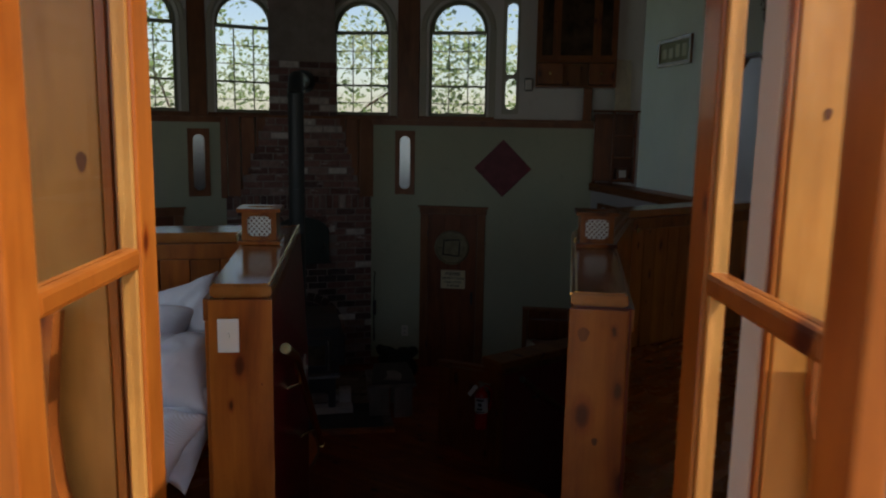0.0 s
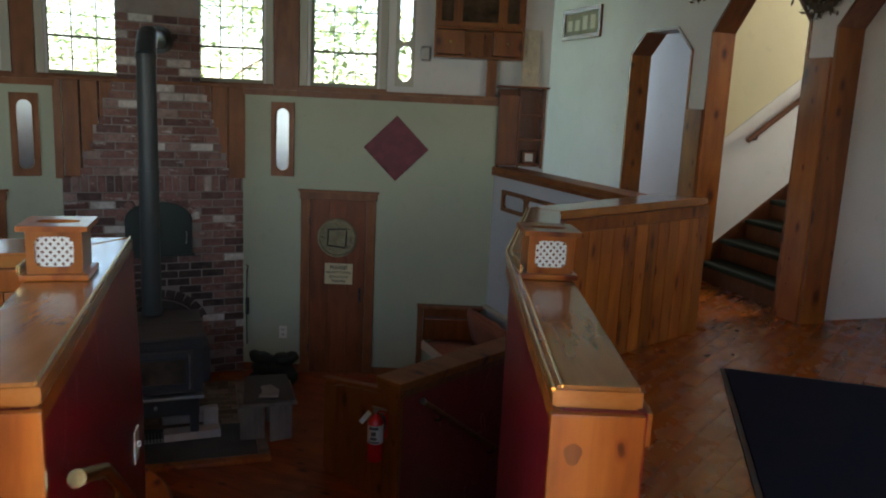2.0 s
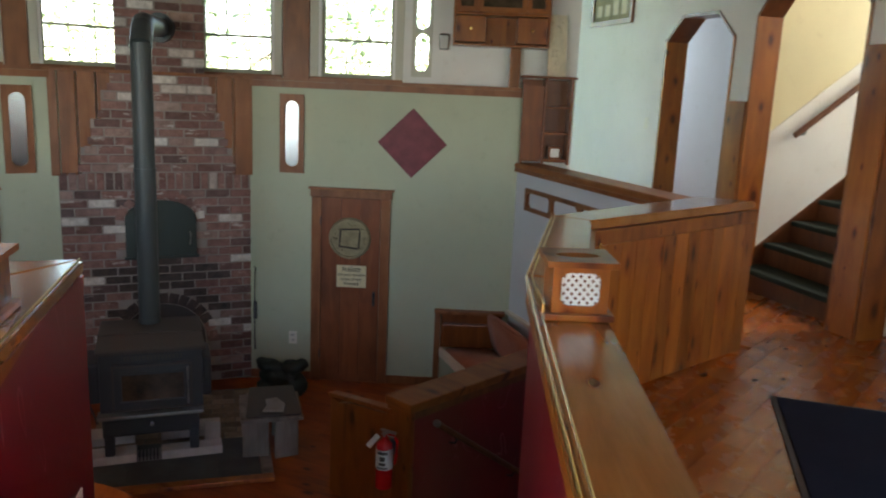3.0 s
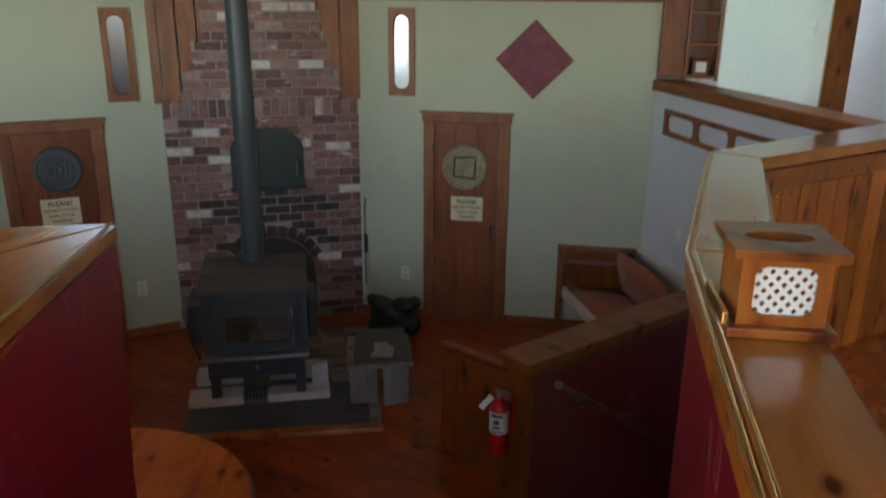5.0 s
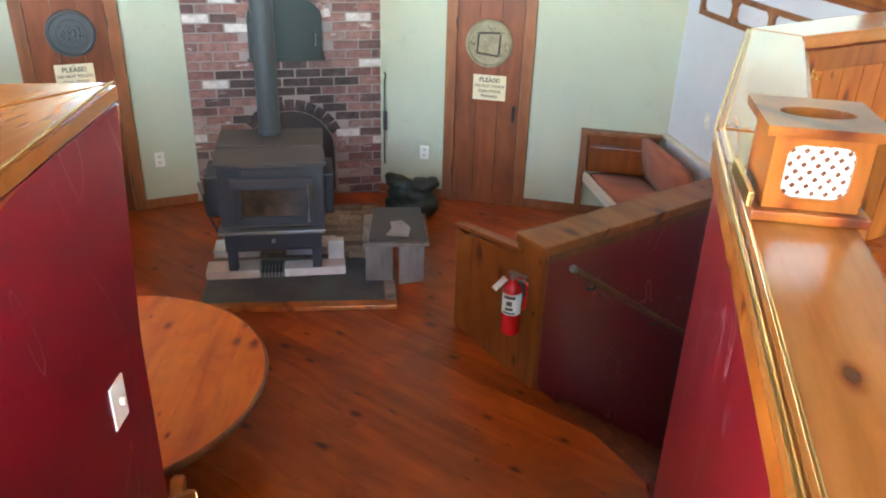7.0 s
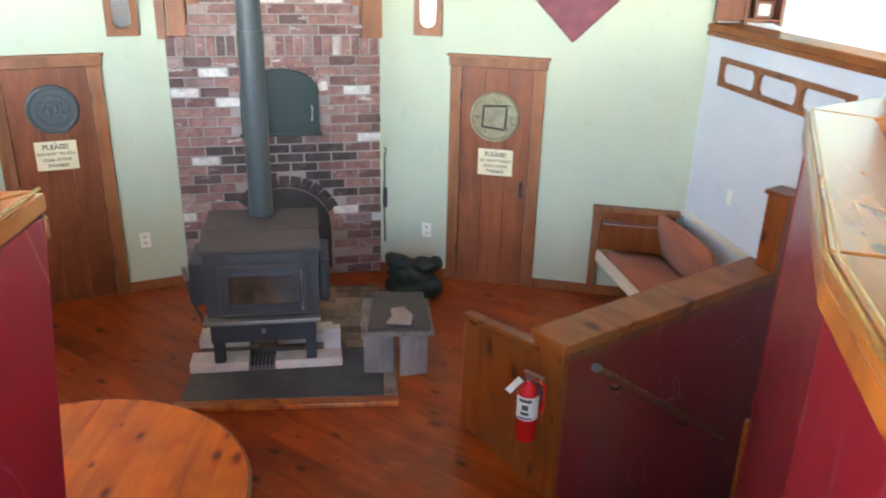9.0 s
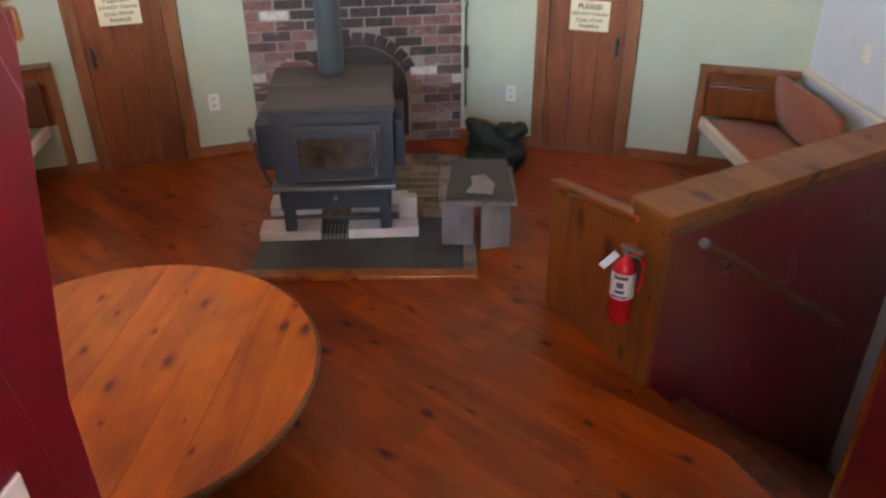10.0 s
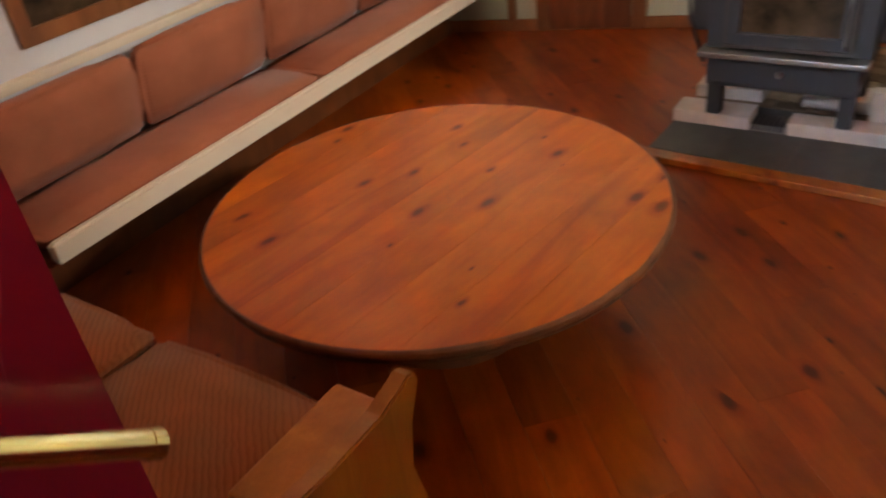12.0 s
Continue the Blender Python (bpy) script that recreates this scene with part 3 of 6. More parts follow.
# aprons and brass edging under the caps
for p, q, o in ((I0, I1, cap), (I1, I2, cap), (L1, L0, capl), (LC, L1, capl), (I2, (3.0, 7.02), cap)):
    a, b = shifted(p, q, -0.021)
    c, d = shifted(p, q, -0.004)
    part("apron", prism([a, b, d, c], CAP - 0.10, CAP - 0.051, 0.003), PINE, o)
    if p in (I0, I1, L1):
        m = line_frame(p, q)
        for y, z, r in (((0.0, CAP - 0.006, 0.0045), (-0.018, CAP + 0.0005, 0.0032)) if p is not L1 else ((-0.008, CAP + 0.001, 0.004),)):
            part("brass_edge", tube([m @ Vector((0, y, z)), m @ Vector((length(p, q), y, z))], r, 8), BRASS, o, "bright brass edging")

# boarded outer faces of the half walls
def boarded(name, p, q, z0, z1, mat, step, label, off=0.0, gap=0.004):
    """A run of upright boards on the right-hand face of p-q."""
    own = thing(name, label, "wall panelling", kind="structure")
    m = line_frame(p, q)
    k = length(p, q)
    n = max(1, round(k / step))
    w = k / n
    for i in range(n):
        bm = box((i * w + gap / 2, -0.02 - off, z0), ((i + 1) * w - gap / 2, -0.001 - off, z1), 0.003, m)
        part("board", bm, mat, own)
    return own


boarded("panelling_right", O2, O3, UF + 0.002, CAP - 0.13, PINE, 0.118, "knotty varnished pine boards on the half wall")
boarded("panelling_turn_right", (1.935, 4.64), O2, UF + 0.002, CAP - 0.13, PINE, 0.118, "knotty varnished pine boards on the half wall")
boarded("panelling_passage_right", (O0[0], O0[1] + 0.02), (1.935, 4.64), UF + 0.002, CAP - 0.13, PINE, 0.118, "knotty varnished pine boards on the half wall")
boarded("panelling_left", (-2.03, 3.47), K1, UF + 0.002, CAP - 0.13, PINE, 0.14, "varnished pine boards on the half wall behind the bedding")
boarded("panelling_passage_left", K1, K0, UF + 0.002, CAP - 0.13, PINE, 0.12, "varnished pine boards on the half wall")
for p, q in ((O2, O3), (O0, (1.935, 4.64)), ((1.935, 4.64), O2), ((-2.03, 3.47), K1), (K1, K0)):
    ob = part("trim_band", box((0, -0.024, CAP - 0.128), (length(p, q), -0.001, CAP - 0.052), 0.003, line_frame(p, q)), PINE)
    tagged(ob, "varnished pine band under the wall cap", "trim", kind="structure")
for p, q in ((I0, O0), (L0, K0)):
    m = line_frame(p, q)
    k = length(p, q)
    y = -0.02 if p is I0 else 0.0
    ob = part("end_board", box((-0.004, y - 0.004, UF + 0.002), (k + 0.004, y + 0.02, CAP - 0.052), 0.004, m), PINE)
    tagged(ob, "knotty pine end board of the half wall", "trim", kind="structure")

for x, z, rx, rz in ((1.746, 2.2155, 0.019, 0.025), (1.80, 1.84, 0.010, 0.014)):
    bm = bmesh.new()
    ring = [bm.verts.new((x + rx * (1 + 0.15 * math.sin(3 * a)) * math.cos(a), 3.1245, z + rz * math.sin(a))) for a in [2 * math.pi * k / 18 for k in range(18)]]
    bm.faces.new(ring)
    ob = part("knot", bm, OAK_DARK)
    tagged(ob, "dark round knot in the pine end board", "trim", kind="structure")

# passage steps
steps = thing("steps", "narrow flight of wooden steps down to the lounge", "stairs", kind="structure")
RISE, RUN, Y0 = UF / 8, 0.207, 3.22
for k in range(7):
    y = Y0 + k * RUN
    z = UF - (k + 1) * RISE
    fl = (y - L0[1]) / (L1[1] - L0[1])
    f2 = (y + RUN - L0[1]) / (L1[1] - L0[1])
    xl, xl2 = L0[0] + (L1[0] - L0[0]) * min(1, max(0, fl)), L0[0] + (L1[0] - L0[0]) * min(1, f2)
    part("tread", prism([(xl + 0.004, y), (1.70, y), (1.72, y + RUN), (xl2 + 0.004, y + RUN)], z - 0.035, z, 0.006), OAK_DARK, steps)
    part("riser", prism([(xl + 0.004, y - 0.0), (1.70, y - 0.0), (1.70, y + 0.02), (xl + 0.004, y + 0.02)], z + 0.001, z + RISE - 0.036), OAK_DARK, steps)

# cellar steps beside the newel wall
cel = thing("cellar_steps", "dark wooden steps down to the cellar", "stairs", kind="structure")
m = line_frame(WA, WE)
for k in range(8):
    part("tread", box((0.02 + k * 0.24, -0.93, -0.20 * (k + 1) - 0.03), (0.28 + k * 0.24, -0.02, -0.20 * (k + 1)), 0.004, m), OAK_DARK, cel)
    part("riser", box((0.0 + k * 0.24, -0.93, -0.20 * (k + 1)), (0.018 + k * 0.24, -0.02, -0.20 * k - 0.032), 0, m), OAK_DARK, cel)
ob = part("wall_cellar_far", box((0.0, -0.008, -1.8), (length(WA, WE), 0.185, 0.90), 0, m), RED)
tagged(ob, "crimson painted wall beside the cellar steps", "wall", kind="structure")
ob = part("cellar_floor", box((-0.5, -1.0, -1.85), (3.0, 0.2, -1.8), 0, m), SLATE)
tagged(ob, "dark cellar floor", "floor", kind="structure")
ob = part("wall_cellar_head", box((-0.06, -0.95, -1.8), (-0.003, 0.0, -0.03), 0, m), RED)
tagged(ob, "crimson wall under the lounge floor edge", "wall", kind="structure")

# shell of the building
for nm, lo, hi in (("wall_west", (-7.2, 1.9, UF), (-7.0, 14.2, CEIL)), ("wall_north", (2.0, 14.0, UF), (8.2, 14.2, CEIL)),
                   ("wall_east", (8.0, 1.9, UF), (8.2, 14.2, CEIL)), ("wall_northwest", (-7.0, 7.13, UF), (-4.6, 7.29, CEIL))):
    tagged(part(nm, box(lo, hi), WHITE), "plain white plaster wall", "wall", kind="structure")
ob = part("ceiling", box((-7.2, 1.9, CEIL), (8.2, 14.2, CEIL + 0.15)), CEILING)
tagged(ob, "plain painted ceiling", "ceiling", kind="structure")
ob = part("wall_back_right", box((2.10, 9.76, UF), (2.58, 9.92, CEIL)), WHITE)
tagged(ob, "white wall behind the corner shelf", "wall", kind="structure")

# entrance wall: boards, posts, unseen side openings added to let light in
wy = 1.95
ent = [[(0.66 + 7.2, UF - 0.045), (2.0 + 7.2, UF - 0.045), (2.0 + 7.2, 3.55), (0.66 + 7.2, 3.55)]]
for x0 in (-3.2, -1.2, 4.6):
    ent.append([(x0 + 7.2, 2.25), (x0 + 8.5, 2.25), (x0 + 8.5, 3.75), (x0 + 7.2, 3.75)])
ob = part("wall_entrance", holed(15.4, CEIL - UF + 0.05, ent, 0.14, pose(-7.2, wy, 0), 0.0, UF - 0.05), WHITE)
tagged(ob, "entrance wall with double doors and windows", "wall", kind="structure")

# ---- outdoors ----
bm = bmesh.new()
bmesh.ops.create_grid(bm, x_segments=8, y_segments=8, size=400)
bmesh.ops.translate(bm, vec=(0, 0, -2.2), verts=bm.verts)
tagged(part("ground", bm, GRASS), "grass around the building", "ground", kind="structure")
# unseen porch floor, pale so that it reflects sunlight up at the doors
ob = part("porch_floor", box((-3.0, -2.6, UF - 0.1), (6.0, 1.94, UF - 0.012), 0.004), PINE_PALE)
tagged(ob, "pale wooden porch floor", "floor", kind="structure")


# ---- lounge: chimney ----
def text_part(name, body, size, m, mat, parent):
    cu = bpy.data.curves.new(name, "FONT")
    cu.body, cu.size, cu.align_x, cu.extrude = body, size, "CENTER", 0.0004
    cu.offset = size * 0.02
    tmp = new("tmp_text", cu)
    bpy.context.view_layer.update()
    me = bpy.data.meshes.new_from_object(tmp.evaluated_get(bpy.context.evaluated_depsgraph_get()))
    bpy.data.objects.remove(tmp)
    me.materials.clear()
    me.materials.append(mat)
    me.transform(m)
    ob = new(name, me)
    ob.parent = parent
    return ob


CM = line_frame(CL, CR)
chim = thing("chimney", "old red brick chimney narrowing towards the windows", "chimney", CM)


def chim_edges(z):
    if z < 2.05:
        return 0.03, 1.69
    if z < 2.98:
        f = (z - 2.05) / 0.93
        return 0.16 + 0.34 * f, 1.57 - 0.27 * f
    return 0.52, 1.28


ARC_X, ARC_R, ARC_Z = 0.87, 0.39, 0.43
bm = bmesh.new()
for z0, z1 in ((0.0, 2.05), (2.05, 2.3), (2.3, 2.55), (2.55, 2.8), (2.8, 2.98), (2.98, 5.15)):
    a, b = chim_edges((z0 + z1) / 2)
    if z1 <= 2.05:
        arch = [(ARC_X - ARC_R, 0.03)] + [(ARC_X + ARC_R, 0.03)] + [(ARC_X + ARC_R * math.cos(math.pi * k / 12), ARC_Z + ARC_R * math.sin(math.pi * k / 12)) for k in range(13)]
        h = holed(b - a, z1 - z0, [arch], 0.1, None, a, z0)
        me = bpy.data.meshes.new("tmp")
        h.to_mesh(me)
        h.free()
        bm.from_mesh(me)
        bpy.data.meshes.remove(me)
    else:
        box_into(bm, (a + 0.01, 0.0, z0), (b - 0.01, 0.1, z1), Matrix())
part("mortar_body", bm, MORTAR, chim, "grey mortar joints")["kind"] = "stuff"
part("firebox_back", box((ARC_X - 0.5, 0.085, 0.0), (ARC_X + 0.5, 0.098, 1.0)), IRON_TOP, chim, "sooty brown-grey firebox")
rnd = random.Random(3)
brick_mesh = {}


def soot(x, z):
    """How sooty the flue's smoke has left the bricks, 0 to 1."""
    return max(0.0, 1.15 - math.hypot((x - 0.88) / 0.56, (z - 0.95) / 0.46))


def brick(x, z, w, h, turn=0.0, proud=0.0):
    dirty = rnd.random() < soot(x, z) * 1.7
    key = (round(w, 2), round(h, 3), dirty)
    if key not in brick_mesh:
        b = box((-w / 2, -0.012, -h / 2), (w / 2, 0.05, h / 2), 0.004)
        me = bpy.data.meshes.new("brick")
        b.to_mesh(me)
        b.free()
        me.materials.append(SOOTY if dirty else BRICK)
        brick_mesh[key] = me
    ob = new("brick", brick_mesh[key])
    ob.parent = chim
    ob.matrix_basis = pose(x, proud, z, 0, turn, 0)
    return ob


z, row = 0.045, 0
while z < 3.62:
    soldier = 1.925 < z < 2.0
    h = 0.15 if soldier else 0.066
    pitch = 0.076 if soldier else 0.226
    zc = z + h / 2 - 0.033
    a, b = chim_edges(zc)
    x = a + 0.004
    first = True
    while x < b - 0.03:
        w = pitch - 0.011 if not (first and row % 2) else pitch / 2 - 0.011
        if soldier:
            w = 0.064
        first = False
        w = min(w, b - x)
        xc = x + w / 2
        gap = soldier is False and zc < ARC_Z + ARC_R + 0.13 and (abs(xc - ARC_X) < ARC_R + 0.06 if zc < ARC_Z else math.hypot(xc - ARC_X, zc - ARC_Z) < ARC_R + 0.12)
        if abs(xc - 0.868) < 0.31 and 1.31 < zc < 1.72:
            gap = True
        if not gap and w > 0.025:
            brick(xc, zc, round(w, 2), h, rnd.uniform(-0.4, 0.4), rnd.uniform(-0.004, 0.004))
        x += w + 0.011
    z += h + 0.0135
    row += 1
for k in range(15):
    an = math.pi * (k + 0.5) / 15
    brick(ARC_X + (ARC_R + 0.055) * math.cos(an), ARC_Z + (ARC_R + 0.055) * math.sin(an), 0.085, 0.10, -math.degrees(an) + 90, 0.002)
plate = [(0.556, 1.295), (1.18, 1.295), (1.18, 1.64)] + [(0.868 + 0.312 * math.cos(math.pi * k / 12), 1.64 + 0.18 * math.sin(math.pi * k / 12)) for k in range(1, 12)] + [(0.556, 1.64)]
bm = bmesh.new()
f = bm.faces.new([bm.verts.new((x, -0.035, z)) for x, z in plate])
ex = bmesh.ops.extrude_face_region(bm, geom=[f])
bmesh.ops.translate(bm, vec=(0, 0.06, 0), verts=[g for g in ex["geom"] if isinstance(g, bmesh.types.BMVert)])
bmesh.ops.recalc_face_normals(bm, faces=bm.faces)
cover = part("iron_cover", bm, COVER, chim, "arched green-black iron cover")
part("cover_latch", tube([(1.12, -0.036, 1.52), (1.125, -0.06, 1.50), (1.12, -0.06, 1.42), (1.118, -0.036, 1.40)], 0.008, 8), STEEL, cover, "small steel latch")
part("cover_ledge", box((0.54, -0.05, 1.272), (1.20, 0.02, 1.294), 0.004), COVER, cover)
for k in range(11):
    an = math.pi * (k + 0.5) / 11
    brick(0.868 + 0.355 * math.cos(an), 1.64 + 0.225 * math.sin(an), 0.07, 0.075, -math.degrees(an) + 90, 0.0)
for side, xs in ((0, (0.0, 0.16)), (1, (1.57, 1.69))):
    ob = part("corner_board", box((xs[0] - 0.02, -0.02, 2.05), (xs[0] + 0.05 if not side else xs[1] + 0.02, 0.03, GTOP), 0.004), TRIM_WOOD)
    ob.matrix_world = CM
    tagged(ob, "brown upright corner board beside the chimney", "trim", kind="structure")
    for k in range(3):
        x0 = 0.05 + k * 0.16 if not side else 1.69 - 0.15 * (k + 1)
        ob = part("corner_board", box((x0, 0.012, 2.05), (x0 + 0.145, 0.034, GTOP), 0.004), TRIM_WOOD)
        ob.matrix_world = CM
        tagged(ob, "brown boarding behind the narrowing chimney", "trim", kind="structure")
ob = part("trim_shelf", box((-0.03, -0.04, GTOP), (1.72, 0.05, GTOP + 0.03), 0.005), TRIM_WOOD)
ob.matrix_world = CM
tagged(ob, "brown wooden cap beside the chimney", "trim", kind="structure")

# ---- hearth and stove ----
HM = pose(-1.05, 7.09, 0, 0, 0, 17.4)
hearth = thing("hearth", "dark slate hearth with a wooden border on the floor", "hearth", HM)
part("slate_slab", box((-0.05, 0.085, 0.001), (1.25, 1.83, 0.03), 0.004), SLATE, hearth)
for i in range(4):
    part("slate_tile", box((-0.04 + i * 0.3225, 0.09, 0.028), (0.28 + i * 0.3225, 0.74, 0.034 + 0.001 * (i % 2)), 0.002), SLATE, hearth)
part("border_board", box((-0.09, 0.0, 0.001), (1.34, 0.082, 0.036), 0.006), PINE, hearth)
part("border_board", box((1.255, 0.084, 0.001), (1.34, 1.75, 0.036), 0.006), WEATHERED, hearth)
# worn brick paving between the slate and the chimney
paver_mesh = {}
for row in range(10):
    x, k = -0.045 - (0.105 if row % 2 else 0.0), 0
    while x < 1.245:
        x0, x1 = max(x, -0.045), min(x + 0.20, 1.246)
        w = round(x1 - x0, 3)
        if w > 0.03:
            if w not in paver_mesh:
                b = box((-w / 2, -0.048, -0.02), (w / 2, 0.048, 0.012), 0.004)
                paver_mesh[w] = bpy.data.meshes.new("paver_brick")
                b.to_mesh(paver_mesh[w])
                b.free()
                paver_mesh[w].materials.append(PAVER)
            ob = new("paver_brick", paver_mesh[w])
            ob.parent = hearth
            ob.matrix_basis = pose((x0 + x1) / 2, 0.795 + row * 0.104, 0.027 + 0.002 * ((row * 7 + k * 3) % 4) / 3)
        x += 0.207
        k += 1

SM = pose(-1.154, 7.481, 0, 0, 0, 20.9)
blocks = [((-0.07, 0.015, 0.035), (0.32, 0.19, 0.103)), ((0.50, 0.015, 0.035), (0.955, 0.15, 0.103)), ((-0.05, 0.36, 0.035), (0.30, 0.56, 0.105)), ((0.50, 0.36, 0.035), (0.90, 0.56, 0.105))]
for lo, hi in blocks:
    ob = part("concrete_block", box(lo, hi, 0.006), BLOCK)
    ob.matrix_world = SM
    tagged(ob, "pale concrete block under a stove leg", "block", "blocks under the stove")
ob = part("concrete_block", box((0.83, 0.17, 0.035), (0.95, 0.25, 0.24), 0.006), BLOCK)
ob.matrix_world = SM
tagged(ob, "pale block standing on edge beside the stove", "block", "blocks under the stove")
reg = thing("floor_register", "grey metal ash grate between the stove blocks", "grate", SM)
part("plate", box((0.325, 0.02, 0.035), (0.495, 0.16, 0.07), 0.004), STEEL, reg)
for i in range(6):
    part("bar", box((0.335 + i * 0.026, 0.015, 0.045), (0.348 + i * 0.026, 0.15, 0.078)), IRON, reg)

stove = thing("wood_stove", "black cast-iron coal stove with a glass door", "stove", SM)


def hexa(front, back, bm=None):
    """A solid between a front and a back rectangle, each (x0, x1, z0, z1, y)."""
    bm = bm or bmesh.new()
    vs = []
    for x0, x1, z0, z1, y in (front, back):
        vs.append([bm.verts.new(p) for p in ((x0, y, z0), (x1, y, z0), (x1, y, z1), (x0, y, z1))])
    f, b = vs
    bm.faces.new(f[::-1])
    bm.faces.new(b)
    for i in range(4):
        bm.faces.new((f[i], f[(i + 1) % 4], b[(i + 1) % 4], b[i]))
    bmesh.ops.recalc_face_normals(bm, faces=bm.faces)
    bmesh.ops.bevel(bm, geom=bm.edges[:], offset=0.006, segments=2, affect="EDGES")
    return bm


part("body", box((0.08, 0.0, 0.45), (0.815, 0.52, 0.95), 0.008), IRON, stove)
part("hood", hexa((0.062, 0.838, 0.925, 0.955, -0.04), (0.075, 0.82, 0.93, 1.022, 0.15)), IRON_TOP, stove, "worn brownish stove top")
part("top_plate", box((0.072, 0.145, 0.945), (0.823, 0.55, 1.022), 0.008), IRON_TOP, stove, "worn brownish stove top")
part("hood_seam", box((0.07, 0.138, 1.021), (0.825, 0.15, 1.028), 0.002), IRON_TOP, stove)
part("lip_shelf", box((0.06, -0.085, 0.435), (0.815, 0.05, 0.462), 0.006), STEEL, stove, "worn bright steel lip")
part("ash_drawer", box((0.09, 0.0, 0.265), (0.785, 0.50, 0.432), 0.008), IRON, stove)
part("drawer_front", box((0.10, -0.018, 0.285), (0.775, 0.0, 0.42), 0.008), IRON, stove)
part("drawer_knob", cyl((0.44, -0.045, 0.36), (0.44, -0.015, 0.36), 0.014, seg=12), STEEL, stove)
for x in (0.10, 0.71):
    for y in (0.01, 0.42):
        part("leg", hexa((x, x + 0.07, 0.104, 0.27, y), (x, x + 0.07, 0.104, 0.27, y + 0.07)), IRON, stove)
for s, x0, x1 in ((0, -0.03, 0.078), (1, 0.817, 0.885)):
    part("side_shield", box((x0, 0.10, 0.50), (x1, 0.46, 0.82), 0.02), IRON, stove)
door = part("stove_door", holed(0.575, 0.365, [[(0.235, 0.55), (0.68, 0.55), (0.68, 0.76), (0.235, 0.76)]], 0.03, Matrix.Translation((0, -0.031, 0)), 0.165, 0.475), IRON, stove)
part("glass", box((0.225, -0.012, 0.54), (0.69, -0.004, 0.77)), STOVE_GLASS, door, "sooty brownish glass")
for lo, hi in (((0.222, -0.04, 0.535), (0.693, -0.03, 0.551)), ((0.222, -0.04, 0.76), (0.693, -0.03, 0.776)), ((0.222, -0.04, 0.552), (0.238, -0.03, 0.759)), ((0.677, -0.04, 0.552), (0.693, -0.03, 0.759))):
    part("glass_frame", box(lo, hi, 0.003), IRON, door)
for lo, hi in (((0.168, -0.037, 0.478), (0.737, -0.031, 0.494)), ((0.168, -0.037, 0.82), (0.737, -0.031, 0.836)), ((0.168, -0.037, 0.495), (0.184, -0.031, 0.819)), ((0.721, -0.037, 0.495), (0.737, -0.031, 0.819))):
    part("door_moulding", box(lo, hi, 0.002), IRON_TOP, door)
part("door_handle", tube([(0.705, -0.035, 0.51), (0.705, -0.075, 0.54), (0.705, -0.075, 0.77), (0.705, -0.035, 0.80)], 0.009, 8), STEEL, door, "bright steel handle")
for i in range(16):
    part("vent_slot", box((0.255 + i * 0.0265, -0.012, 0.865), (0.27 + i * 0.0265, 0.004, 0.90)), INK, stove)
part("vent_frame", box((0.24, -0.008, 0.855), (0.69, 0.0005, 0.91), 0.002), IRON, stove)

pipe = thing("stove_pipe", "dark grey round metal flue pipe", "flue pipe")
pb = SM @ Vector((0.44, 0.42, 0))
px, py = pb.x, pb.y
part("pipe", cyl((px, py, 1.03), (px, py, 2.25), 0.08, seg=28), PIPE, pipe, smooth=False)
part("pipe", cyl((px, py, 2.24), (px, py, 3.18), 0.077, seg=28), PIPE, pipe)
for zz in (1.05, 2.24, 3.15):
    part("joint_ring", cyl((px, py, zz - 0.012), (px, py, zz + 0.012), 0.084, seg=28), PIPE, pipe)
cv = CM @ Vector((0.90, -0.02, 3.33))
el = [(px, py, 3.16)] + [(px + (cv.x - px) * f * 0.16, py + (cv.y - py) * f * 0.16, 3.16 + 0.17 * math.sin(f * math.pi / 2)) for f in (0.3, 0.6, 0.85, 1.0)] + [(cv.x, cv.y, 3.36)]
part("elbow", tube(el, 0.082, 24), PIPE, pipe)
part("collar", cyl((cv.x - 0.0, cv.y - 0.02, 3.36), (cv.x, cv.y + 0.03, 3.36), 0.13, seg=28), PIPE, pipe)

pok = thing("stove_poker", "black iron poker hooked on the stove's side shield", "poker", SM)
part("rod", tube([(0.055, 0.06, 0.36), (0.03, 0.05, 0.45), (-0.015, 0.04, 0.58), (-0.03, 0.04, 0.74)], 0.009, 8), IRON, pok)
part("grip", tube([(-0.03, 0.04, 0.72), (-0.04, 0.04, 0.77), (-0.045, 0.04, 0.81)], 0.017, 8), STEEL, pok)
tool = thing("fire_tool", "long black iron fire tool hanging on the chimney's edge", "fire tool", CM)
part("rod", tube([(1.72, -0.05, 0.30), (1.715, -0.05, 0.7), (1.72, -0.05, 1.10)], 0.008, 8), IRON, tool)
part("head", box((1.705, -0.065, 0.62), (1.74, -0.035, 0.80), 0.006), IRON, tool)
part("hook", tube([(1.72, -0.05, 1.08), (1.735, -0.03, 1.13), (1.72, -0.005, 1.15)], 0.007, 8), IRON, tool)

# side table with a tray
TM = pose(-0.095, 7.74, 0, 0, 0, 16.8)
tab = thing("side_table", "grey weathered plank side table beside the hearth", "side table", TM)
for k in range(3):
    part("top_plank", box((0.0, 0.002 + k * 0.177, 0.33), (0.485, 0.175 + k * 0.177, 0.36), 0.004), WEATHERED, tab)
